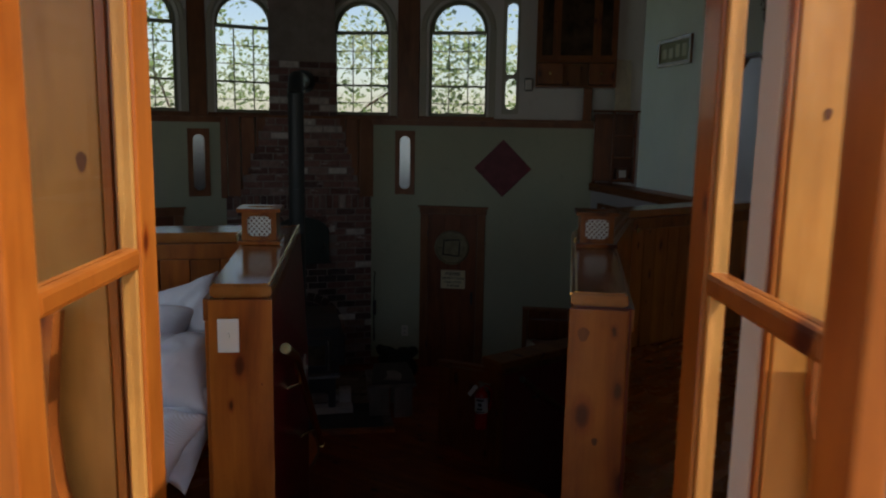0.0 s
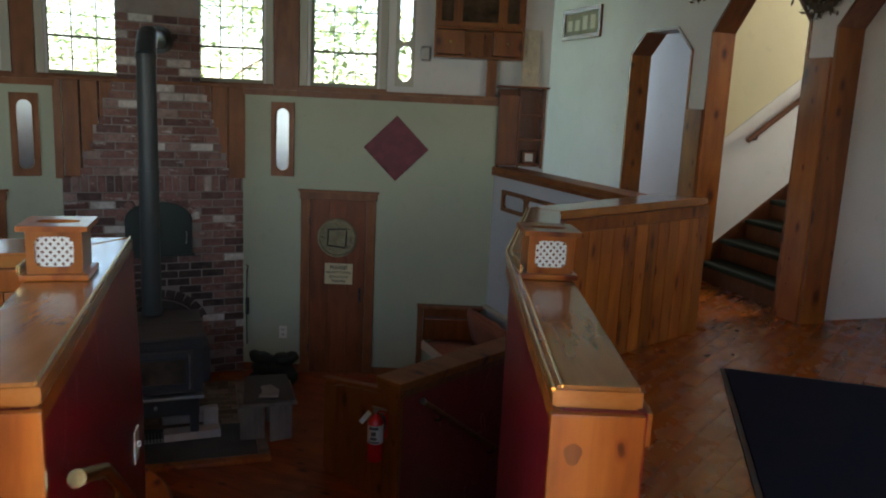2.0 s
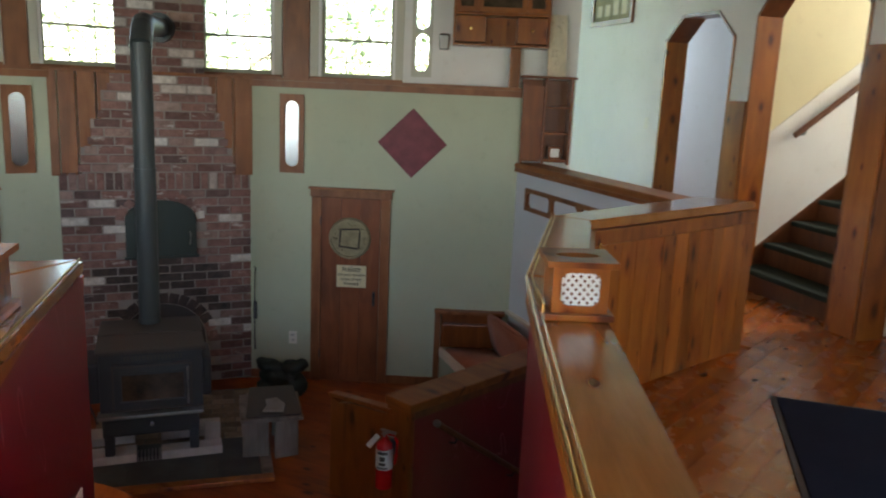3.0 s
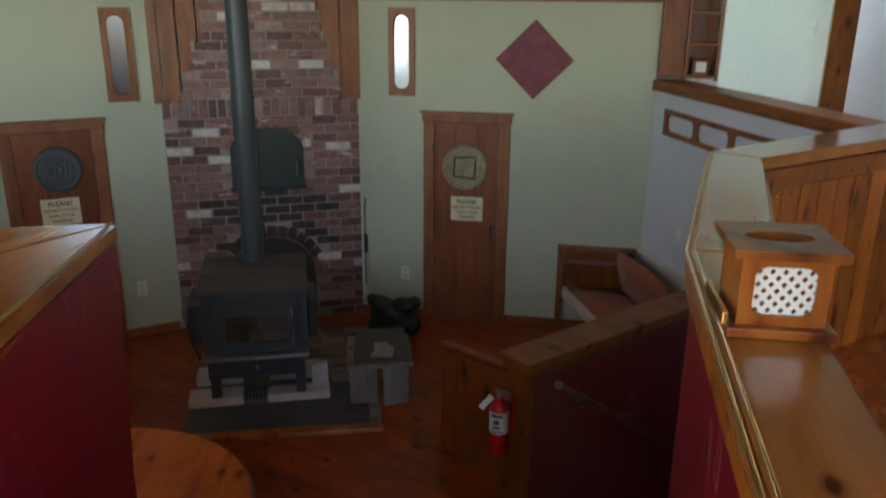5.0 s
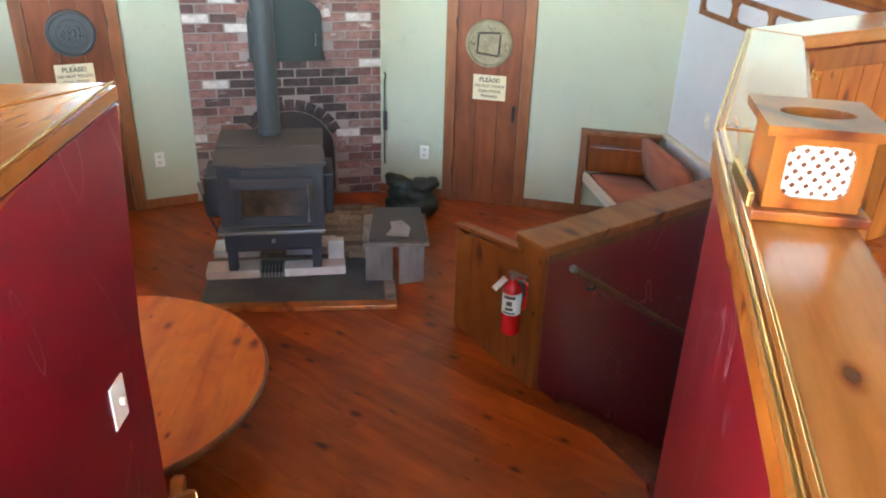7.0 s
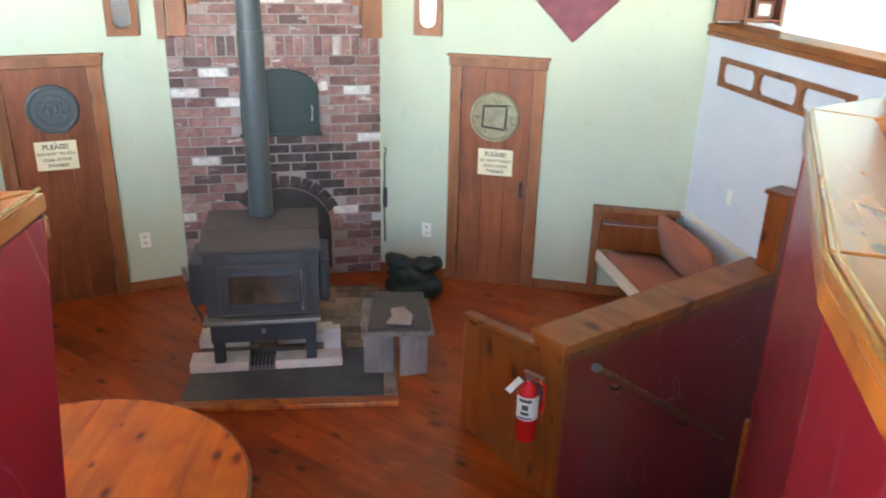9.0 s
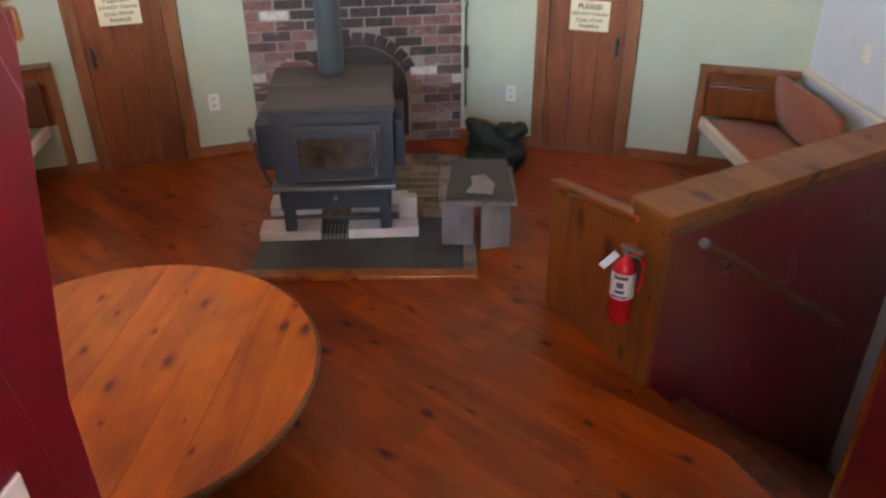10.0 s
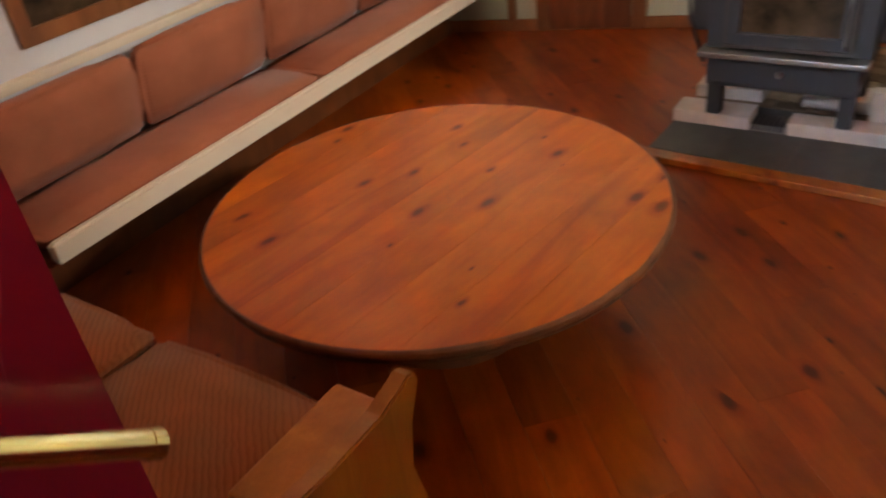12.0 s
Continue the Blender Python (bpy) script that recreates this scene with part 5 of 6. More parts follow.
for z0, z1, wd in ((0.635, 0.655, 36), (0.59, 0.622, 18), (0.56, 0.58, 24), (0.537, 0.549, 42)):
    bm = bmesh.new()
    for a in range(-wd, wd, 6):
        q = [(0.0568 * math.sin(radians(t)), -0.0568 * math.cos(radians(t)), z) for t, z in ((a, z0), (a + 6, z0), (a + 6, z1), (a, z1))]
        bm.faces.new([bm.verts.new(p) for p in q])
    part("print_bar", bm, INK, lab)
part("valve", cyl((0, 0, 0.738), (0, 0, 0.775), 0.014, seg=12), STEEL, fx)
part("lever", box((-0.012, -0.085, 0.776), (0.012, 0.03, 0.788), 0.003, pose(0, 0, 0, 0, 0, 70)), STEEL, fx)
part("carry_handle", box((-0.012, -0.075, 0.752), (0.012, 0.02, 0.762), 0.003, pose(0, 0, 0, 0, 0, 70)), STEEL, fx)
part("hose", tube([(0.01, -0.01, 0.75), (0.06, -0.02, 0.77), (0.085, -0.01, 0.72), (0.08, 0.0, 0.62), (0.07, 0.0, 0.56)], 0.009, 8), EXT_RED, fx)
part("tag", box((-0.0175, -0.0015, -0.055), (0.0175, 0.0015, 0.055), 0.0006, pose(-0.062, -0.058, 0.728, 0, 36, 0)), GRILLE, fx, "white inspection tag")
part("bracket", box((-0.12, 0.08, 0.60), (-0.047, 0.112, 0.70), 0.003, EM.inverted() @ NM), IRON, fx)

# handrail and plates of the passage
hl = thing("stair_handrail", "round brass handrail on brackets along the crimson wall", "handrail")
SLM = line_frame(LW, (0.645, 3.06))
r0, r1 = SLM @ Vector((0.0, 0.065, 1.205)), SLM @ Vector((1.12, 0.065, 2.10))
r2, r3 = SLM @ Vector((0.98, 0.065, 1.985)), SLM @ Vector((1.22, 0.065, 2.085))
part("rail", tube([r0, r2, r3], 0.019, 14), BRASS, hl)
part("end_cap", tube([r3, r3 + (r3 - r2) * 0.06], 0.0205, 14), BRASS, hl)
part("end_cap", tube([r0 - (r1 - r0) * 0.012, r0], 0.0205, 14), BRASS, hl)
for f in (0.3, 0.75):
    p = r0.lerp(r1, f)
    q = SLM @ Vector((1.12 * f, 0.001, 1.175 + 0.925 * f - 0.07))
    part("bracket", tube([p - Vector((0, 0, 0.015)), p - Vector((0, 0, 0.05)), q], 0.007, 8), BRASS, hl)
outlet(SLM @ pose(0.185, 0, 1.685, 0, 0, 180), 0, 0, 0.075, 0.12, "switch")
outlet(pose(0.553, 2.9935, 2.183, 0, 0, 14), 0, 0, 0.072, 0.118, "switch", y=-0.006)

# long slotted frame on the bench wall
fr = thing("slotted_wall_frame", "brown wooden wall frame with long rounded slots", "wall frame", BM_R)
part("frame", holed(1.47, 0.205, [[(x0 + 0.04, 1.905), (x0 + 0.41, 1.905), (x0 + 0.44, 1.935), (x0 + 0.44, 2.01), (x0 + 0.41, 2.04), (x0 + 0.04, 2.04), (x0 + 0.01, 2.01), (x0 + 0.01, 1.935)] for x0 in (0.28, 0.76, 1.24)], 0.028, Matrix.Translation((0, -0.032, 0)), 0.25, 1.87), TRIM_WOOD, fr)
outlet(BM_R, 0.62, 1.13, 0.07, 0.115, "switch")
corner = part("corner_strip", box((I2[0] + 0.012, I2[1] + 0.02, 0.002), (I2[0] + 0.034, I2[1] + 0.048, 1.16), 0.003), PINE_BROWN)
tagged(corner, "brown wooden strip on the wall corner", "trim", kind="structure")

lf = thing("long_wall_picture", "long dark picture in a brown frame above the bench", "picture", BM_L)
part("frame", holed(2.5, 0.62, [[(1.22, 1.03), (3.58, 1.03), (3.58, 1.51), (1.22, 1.51)]], 0.03, Matrix.Translation((0, -0.035, 0)), 1.15, 0.96), TRIM_WOOD, lf)
part("canvas", box((1.2, -0.014, 1.01), (3.6, -0.008, 1.53)), STOVE_GLASS, lf, "dark glossy canvas")

# small brass hook on the panelling
hk = thing("coat_hook", "small brass hook on the pine panelling", "hook", line_frame(O2, O3))
part("plate", box((0.045, -0.028, 2.205), (0.06, -0.0245, 2.24), 0.001), BRASS, hk)
part("hook", tube([(0.0525, -0.028, 2.228), (0.0525, -0.045, 2.222), (0.0525, -0.05, 2.205), (0.0525, -0.058, 2.21), (0.0525, -0.06, 2.225)], 0.003, 6), BRASS, hk)



# ---- upper level: lanterns on the caps ----
def lantern(m):
    t = thing("wooden_lantern", "small pine lantern with a white pierced grille", "lantern", m, "lanterns on the half walls")
    part("base", box((-0.10, -0.10, 0.001), (0.10, 0.10, 0.019), 0.004), PINE, t)
    part("side_rail", box((-0.108, -0.09, 0.019), (-0.098, 0.09, 0.045), 0.002), BRASS, t)
    for x in (-0.081, 0.069):
        part("side_panel", box((x, -0.068, 0.0195), (x + 0.012, 0.081, 0.143), 0.002), PINE, t)
    hole = [(0.056 * max(-1, min(1, 1.25 * math.cos(a))), 0.083 + 0.044 * max(-1, min(1, 1.25 * math.sin(a)))) for a in [2 * math.pi * k / 24 for k in range(24)]]
    seen, uniq = set(), []
    for p in hole:
        q = (round(p[0], 4), round(p[1], 4))
        if q not in seen:
            seen.add(q)
            uniq.append(p)
    for y, tag in ((-0.081, "front_panel"), (0.069, "back_panel")):
        p = part(tag, holed(0.162, 0.123, [uniq], 0.012, Matrix.Translation((0, y, 0)), -0.081, 0.0195), PINE, t)
        bm = bmesh.new()
        for sgn in (-1, 1):
            for k in range(-7, 8):
                mm = Matrix.Translation((k * 0.0235, y + 0.009, 0.081)) @ pose(0, 0, 0, 0, 45 * sgn, 0)
                box_into(bm, (-0.0040, -0.001 + 0.0005 * sgn, -0.085), (0.0040, 0.001 + 0.0005 * sgn, 0.085), mm)
        bmesh.ops.bisect_plane(bm, geom=bm.verts[:] + bm.edges[:] + bm.faces[:], plane_co=(0.056, 0, 0), plane_no=(1, 0, 0), clear_outer=True)
        bmesh.ops.bisect_plane(bm, geom=bm.verts[:] + bm.edges[:] + bm.faces[:], plane_co=(-0.056, 0, 0), plane_no=(-1, 0, 0), clear_outer=True)
        bmesh.ops.bisect_plane(bm, geom=bm.verts[:] + bm.edges[:] + bm.faces[:], plane_co=(0, 0, 0.131), plane_no=(0, 0, 1), clear_outer=True)
        bmesh.ops.bisect_plane(bm, geom=bm.verts[:] + bm.edges[:] + bm.faces[:], plane_co=(0, 0, 0.031), plane_no=(0, 0, -1), clear_outer=True)
        part("grille", bm, GRILLE, p, "white pierced lattice grille")
        # dark sheet added behind the lattice, standing in for the shaded inside
        part("backing", box((-0.058, y + 0.0107, 0.03), (0.058, y + 0.0118, 0.132)), OAK_DARK, p)
    slot = [(0.065 * math.cos(a), 0.035 * math.sin(a)) for a in [2 * math.pi * k / 24 for k in range(24)]]
    bm = holed(0.204, 0.204, [[(x, z) for x, z in slot]], 0.016, pose(0, 0, 0.160, -90, 0, 0), -0.102, -0.102)
    part("lid", bm, PINE, t)
    return t


lantern(pose(1.832, 4.235, CAP, 0, 0, 2) @ Matrix.Diagonal((0.94, 0.94, 1.03, 1)))
lantern(pose(0.312, 3.935, CAP, 0, 0, 14) @ Matrix.Diagonal((0.94, 0.94, 1.03, 1)))

# bedding heaped beside the half wall
bs = thing("low_chest", "low dark wooden chest under the bedding", "chest", pose(0, 0, UF))
part("body", box((-0.95, 3.05, 0.002), (0.17, 3.45, 0.24), 0.01), OAK_DARK, bs)
part("lid", box((-0.97, 3.03, 0.241), (0.19, 3.47, 0.27), 0.008), OAK_DARK, bs)
lumpy("duvet", [((-0.02, 3.28, 1.80), (0.34, 0.26, 0.2)), ((-0.45, 3.25, 1.82), (0.36, 0.3, 0.22)), ((-0.8, 3.25, 1.83), (0.3, 0.28, 0.2)), ((0.06, 3.36, 1.95), (0.24, 0.18, 0.16)), ((-0.35, 3.34, 2.0), (0.3, 0.2, 0.16))],
      LINEN, 0.03, 0.035, 4.5, "rumpled white duvet heaped on a low chest", "duvet")


def pillow(m, w, h, thick, seed):
    """A soft pillow with drawn-out corners and creases, lying in local xy."""
    bm, nu, nv = bmesh.new(), 34, 26
    off = Vector((seed * 3.1, seed * 1.7, 0))
    grid = {}
    for side in (1, -1):
        for i in range(nu + 1):
            for j in range(nv + 1):
                rim = i in (0, nu) or j in (0, nv)
                if rim and side < 0:
                    grid[side, i, j] = grid[1, i, j]
                    continue
                u, v = 2 * i / nu - 1, 2 * j / nv - 1
                x, y = w / 2 * u * (1 - 0.13 * (1 - v * v)), h / 2 * v * (1 - 0.13 * (1 - u * u))
                full = (max(0, 1 - u ** 4) * max(0, 1 - v ** 4)) ** 0.55
                p = Vector((x, y, 0)) * 7 + off
                crease = 1 - abs(noise.noise(p + Vector((0.9 * noise.noise(p * 0.7), 0, side)))) * 2.4
                fine = 1 - abs(noise.noise(p * 2.6 + Vector((3, side, 1)))) * 2.0
                z = side * thick / 2 * full + (0.022 * crease + 0.007 * fine) * side * min(1, full + 0.25)
                z += 0.05 * noise.noise(Vector((x, y, 0)) * 3.2 + off)
                grid[side, i, j] = bm.verts.new((x, y, z))
    for side in (1, -1):
        for i in range(nu):
            for j in range(nv):
                f = [grid[side, i, j], grid[side, i + 1, j], grid[side, i + 1, j + 1], grid[side, i, j + 1]]
                bm.faces.new(f if side > 0 else f[::-1]).smooth = True
    ob = part("pillow", bm, LINEN)
    ob.matrix_world = m
    return tagged(ob, "rumpled white pillow heaped on the duvet", "pillow", "pillows heaped behind the half wall")


for place, w, h, thick, seed in (
        (pose(0.135, 3.50, 2.10, 66, 0, 0) @ pose(0, 0, 0, 0, 0, 20), 0.36, 0.30, 0.13, 1),
        (pose(-0.03, 3.36, 2.04, 48, 0, 5) @ pose(0, 0, 0, 0, 0, -8), 0.50, 0.34, 0.17, 2),
        (pose(0.19, 3.17, 1.97, 36, 6, 0) @ pose(0, 0, 0, 0, 0, 10), 0.46, 0.34, 0.18, 3),
        (pose(0.16, 2.98, 1.78, 50, 0, 0) @ pose(0, 0, 0, 0, 0, -14), 0.50, 0.36, 0.18, 4),
        (pose(0.30, 3.12, 1.78, 60, 0, 12) @ pose(0, 0, 0, 0, 0, 70), 0.42, 0.24, 0.16, 5),
        (pose(-0.34, 3.10, 1.92, 40, 0, -6), 0.52, 0.38, 0.2, 6),
        (pose(-0.25, 2.95, 1.74, 55, 0, 6), 0.5, 0.36, 0.18, 7)):
    pillow(place, w, h, thick, seed)

# ---- corner shelf, cabinet, wall pieces ----
sh = thing("corner_shelf", "small open browned pine shelf unit on the ledge", "shelf", pose(2.066, 9.50, LEDGE))
part("back", box((0.0, 0.23, 0.002), (0.46, 0.245, 0.78), 0.002), PINE_BROWN, sh)
for x in (0.0, 0.20, 0.44):
    part("side", box((x, 0.0 if x else 0.02, 0.002), (x + 0.022, 0.229, 0.79 if x else 0.74), 0.003), PINE_BROWN, sh)
for z in (0.03, 0.28, 0.52):
    part("shelf_board", box((0.223, 0.01, z), (0.439, 0.228, z + 0.018), 0.002), PINE_BROWN, sh)
part("door_panel", box((0.023, 0.03, 0.03), (0.199, 0.045, 0.72), 0.003), PINE_BROWN, sh)
part("top", box((-0.02, -0.02, 0.79), (0.49, 0.248, 0.81), 0.004), PINE_BROWN, sh)
lt = thing("small_lantern", "tiny pine lantern with a white grille on the shelf", "lantern", pose(2.396, 9.60, LEDGE + 0.049))
part("body", box((-0.06, -0.06, 0.0), (0.06, 0.06, 0.12), 0.006), PINE, lt)
part("grille", box((-0.04, -0.064, 0.02), (0.04, -0.0605, 0.10), 0.003), GRILLE, lt, "white grille")
rl = thing("relief_board", "ivory carved relief board leaning on the wall", "relief", pose(2.36, 9.58, LEDGE + 0.811, -6, 0, 14))
part("board", box((-0.08, 0.0, 0.0), (0.10, 0.02, 0.56), 0.003), RELIEF, rl)
rr = random.Random(4)
for k in range(26):
    bm = bmesh.new()
    bmesh.ops.create_icosphere(bm, subdivisions=1, radius=rr.uniform(0.012, 0.024), matrix=Matrix.Translation((rr.uniform(-0.05, 0.07), 0.0, rr.uniform(0.05, 0.52))) @ Matrix.Diagonal((1, 0.5, 1, 1)))
    part("carving", bm, RELIEF, rl)

cb = thing("wall_cabinet", "pine wall cabinet with dark glazed doors and small drawers", "cabinet", pose(1.39, 9.47, 3.34))
part("back", box((0, 0.26, 0), (0.88, 0.278, 1.1)), PINE, cb)
for x in (0.0, 0.86):
    part("side", box((x, 0.0, 0.0), (x + 0.02, 0.259, 1.1), 0.003), PINE, cb)
for z in (0.0, 0.27, 1.08):
    part("shelf_board", box((0.021, 0.0, z), (0.859, 0.259, z + 0.02), 0.003), PINE, cb)
part("top_moulding", box((-0.03, -0.03, 1.101), (0.91, 0.278, 1.13), 0.005), PINE, cb)
for x0, x1 in ((0.022, 0.30), (0.58, 0.858)):
    dr = part("drawer", box((x0 + 0.004, -0.016, 0.03), (x1 - 0.004, 0.2, 0.26), 0.004), PINE, cb)
    part("knob", cyl(((x0 + x1) / 2, -0.04, 0.145), ((x0 + x1) / 2, -0.016, 0.145), 0.013, seg=12), BRASS, dr)
for x0, x1 in ((0.022, 0.22), (0.225, 0.655), (0.66, 0.858)):
    dd = part("glazed_door", holed(x1 - x0, 0.77, [[(x0 + 0.04, 0.34), (x1 - 0.04, 0.34), (x1 - 0.04, 1.02), (x0 + 0.04, 1.02)]], 0.018, Matrix.Translation((0, -0.019, 0)), x0, 0.295), PINE, cb)
    part("pane", box((x0 + 0.03, -0.008, 0.33), (x1 - 0.03, -0.004, 1.03)), STOVE_GLASS, dd, "dark glass")
cp = part("support_post", box((1.93, 9.62, GTOP + 0.031), (2.03, 9.72, 3.339), 0.005), PINE)
tagged(cp, "short pine post under the wall cabinet", "post")
th = part("thermostat", box((1.26, 9.715, 3.30), (1.36, 9.749, 3.45), 0.02), STEEL)
tagged(th, "small grey rounded wall box", "wall box")

# dark chest on the left sill
WLM = line_frame(WL0, WL1)
dk = thing("sill_chest", "long dark wooden chest on the window sill", "chest", WLM)
part("body", box((0.35, -0.20, GTOP + 0.032), (2.13, -0.03, 3.37), 0.01), OAK_DARK, dk)
part("lid", box((0.32, -0.22, 3.371), (2.16, -0.025, 3.41), 0.01), OAK_DARK, dk)

# ---- arched wall, hall and stairs ----
AM = line_frame((3.25, 10.57), (4.20, 7.31))


def arch8(s0, s1, spring, top, ch):
    return [(s0, UF - 0.045), (s1, UF - 0.045), (s1, spring), (s1 - ch, top), (s0 + ch, top), (s0, spring)]


ARCHES = [(0.68, 1.77, 3.48, 3.70, 0.27), (2.03, 3.22, 3.62, 4.02, 0.34), (3.47, 4.70, 3.56, 3.98, 0.34)]
ob = part("wall_arches", holed(10.2, CEIL - UF + 0.05, [arch8(*a) for a in ARCHES], 0.2, AM, -3.6, UF - 0.05), WHITE)
tagged(ob, "white plaster wall with chamfered archways", "wall", kind="structure")
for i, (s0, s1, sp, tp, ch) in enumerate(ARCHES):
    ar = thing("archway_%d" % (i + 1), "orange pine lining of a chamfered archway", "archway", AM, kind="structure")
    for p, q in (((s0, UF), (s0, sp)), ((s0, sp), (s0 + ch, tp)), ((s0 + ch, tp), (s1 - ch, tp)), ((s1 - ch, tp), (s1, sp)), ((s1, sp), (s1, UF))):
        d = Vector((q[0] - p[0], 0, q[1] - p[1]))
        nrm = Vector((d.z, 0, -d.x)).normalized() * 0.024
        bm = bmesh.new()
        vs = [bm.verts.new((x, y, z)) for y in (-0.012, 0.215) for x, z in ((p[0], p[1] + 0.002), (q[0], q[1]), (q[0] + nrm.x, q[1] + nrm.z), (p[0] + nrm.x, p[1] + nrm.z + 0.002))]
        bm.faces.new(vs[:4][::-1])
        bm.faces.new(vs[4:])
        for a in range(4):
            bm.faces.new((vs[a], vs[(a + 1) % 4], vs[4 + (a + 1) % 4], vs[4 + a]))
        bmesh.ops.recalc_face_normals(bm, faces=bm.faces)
        # upright boards in pine, chamfer and top boards in the darker wood
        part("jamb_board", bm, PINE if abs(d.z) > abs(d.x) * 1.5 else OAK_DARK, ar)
for s0, s1, zt in ((1.80, 2.00, 2.95), (3.25, 3.44, 3.35)):
    ob = part("pillar_board", box((s0 - 0.02, -0.022, UF + 0.002), (s1 + 0.02, -0.001, zt), 0.004), PINE)
    ob.matrix_world = AM
    tagged(ob, "orange pine board on the face of a pillar", "trim", kind="structure")
ob = part("baseboard", box((4.72, -0.018, UF + 0.001), (6.5, -0.001, UF + 0.1), 0.003), OAK_DARK)
ob.matrix_world = AM
tagged(ob, "dark wooden baseboard", "baseboard", kind="structure")
ob = part("wall_hall", box((-3.5, 1.35, UF), (1.795, 1.45, CEIL), 0, AM), BLUE)
tagged(ob, "pale blue-white hall wall behind an archway", "wall", kind="structure")
ob = part("wall_staircase", box((1.80, 0.201, UF), (1.96, 3.9, CEIL), 0, AM), YELLOW)
tagged(ob, "cream yellow painted staircase wall", "wall", kind="structure")
ob = part("wall_staircase_far", box((3.28, 0.201, UF), (3.42, 3.9, CEIL), 0, AM), WHITE)
tagged(ob, "white painted staircase wall", "wall", kind="structure")
ob = part("wall_beyond", box((3.425, 1.1, UF), (6.6, 1.2, CEIL), 0, AM), WHITE)
tagged(ob, "white wall seen through the third archway", "wall", kind="structure")
us = thing("upper_staircase", "staircase with dark green carpet and dark stringer", "stairs", AM, kind="structure")
for k in range(12):
    y = 0.12 + k * 0.25
    part("tread", box((1.985, y - 0.025, UF + 0.187 * (k + 1) - 0.045), (3.27, y + 0.27, UF + 0.187 * (k + 1)), 0.014), CARPET, us)
    part("riser", box((1.985, y, UF + 0.187 * k + 0.001), (3.27, y + 0.02, UF + 0.187 * (k + 1) - 0.046)), OAK_DARK, us)


def stair_band(name, y0, y1, lo, hi, s0, s1, mat, label):
    """A band on the staircase wall that climbs with the steps."""
    bm = bmesh.new()
    vs = [[bm.verts.new((s, y, z)) for y, z in ((y0, lo(y0)), (y1, lo(y1)), (y1, hi(y1)), (y0, hi(y0)))] for s in (s0, s1)]
    bm.faces.new(vs[0])
    bm.faces.new(vs[1][::-1])
    for a in range(4):
        bm.faces.new((vs[0][a], vs[0][(a + 1) % 4], vs[1][(a + 1) % 4], vs[1][a]))
    bmesh.ops.recalc_face_normals(bm, faces=bm.faces)
    part(name, bm, mat, us, label)


stair_band("stringer", 0.205, 3.2, lambda y: UF + 0.002 + max(0, 0.747 * (y - 0.5)), lambda y: 1.72 + 0.747 * (y - 0.26), 1.961, 1.983, OAK_DARK, "dark wooden stringer")
stair_band("white_dado", 0.205, 3.2, lambda y: 1.721 + 0.747 * (y - 0.26), lambda y: 2.68 + 0.747 * (y - 0.25), 1.961, 1.974, WHITE, "white painted dado along the stairs")
ur = thing("wall_handrail", "dark wooden handrail on the staircase wall", "handrail", AM)
part("rail", tube([(2.04, 0.48, 2.69), (2.04, 2.6, 4.27)], 0.026, 10), OAK_DARK, ur)
for y in (0.58, 1.6):
    z = 2.69 + (y - 0.48) * 0.745
    part("bracket", tube([(2.04, y, z - 0.02), (2.03, y, z - 0.06), (1.975, y, z - 0.07)], 0.008, 8), IRON, ur)


def wall_picture(m, x0, x1, z0, z1, label):
    p = thing("wall_picture", label, "picture", m)
    part("frame", holed(x1 - x0, z1 - z0, [[(x0 + 0.05, z0 + 0.05), (x1 - 0.05, z0 + 0.05), (x1 - 0.05, z1 - 0.05), (x0 + 0.05, z1 - 0.05)]], 0.03, Matrix.Translation((0, -0.032, 0)), x0, z0), OAK_DARK, p)
    part("canvas", box((x0 + 0.04, -0.016, z0 + 0.04), (x1 - 0.04, -0.010, z1 - 0.04)), STONE_DISC, p)
    r = random.Random(2)
    n = 4
    for i in range(n):
        a = x0 + 0.09 + (x1 - x0 - 0.18) * (i + 0.5) / n
        part("motif", box((a - 0.07, -0.019, z0 + 0.10), (a + 0.05, -0.0165, z1 - r.uniform(0.09, 0.13)), 0.0), RELIEF, p)


wall_picture(AM, -0.98, -0.02, 3.70, 4.05, "long framed picture with pale motifs on the white wall")
wall_picture(AM @ Matrix.Translation((0, 1.35, 0)), 1.0, 1.75, 3.42, 3.95, "dark framed picture in the hall")
outlet(AM, 0.44, 2.69, 0.07, 0.115, "switch")
outlet(AM @ Matrix.Translation((0, 1.35, 0)), 1.55, 2.45, 0.075, 0.12, "switch")


def wreath(s, z, r):
    w = thing("wreath", "dark dried twig wreath above the archway", "wreath", AM @ Matrix.Translation((s, -0.06, z)))
    rnd = random.Random(int(s * 100))
    ring = [(r * math.cos(a), 0, r * math.sin(a)) for a in [2 * math.pi * k / 24 for k in range(25)]]
    part("twig_ring", tube(ring, 0.03, 8), WREATH, w)
    bm = bmesh.new()
    for k in range(420):
        a, rr_ = rnd.uniform(0, 6.283), r + rnd.gauss(0, 0.035)
        c = Vector((rr_ * math.cos(a), rnd.gauss(0, 0.025), rr_ * math.sin(a)))
        e = Euler([rnd.uniform(0, 6.28) for _ in range(3)]).to_matrix()
        vs = [bm.verts.new(c + e @ Vector(p)) for p in ((-0.03, 0, 0), (0, 0.012, 0), (0.035, 0, 0), (0, -0.012, 0))]
        bm.faces.new(vs)
    part("dried_leaves", bm, WREATH, w)


wreath(1.85, 4.10, 0.16)
wreath(3.36, 3.86, 0.17)

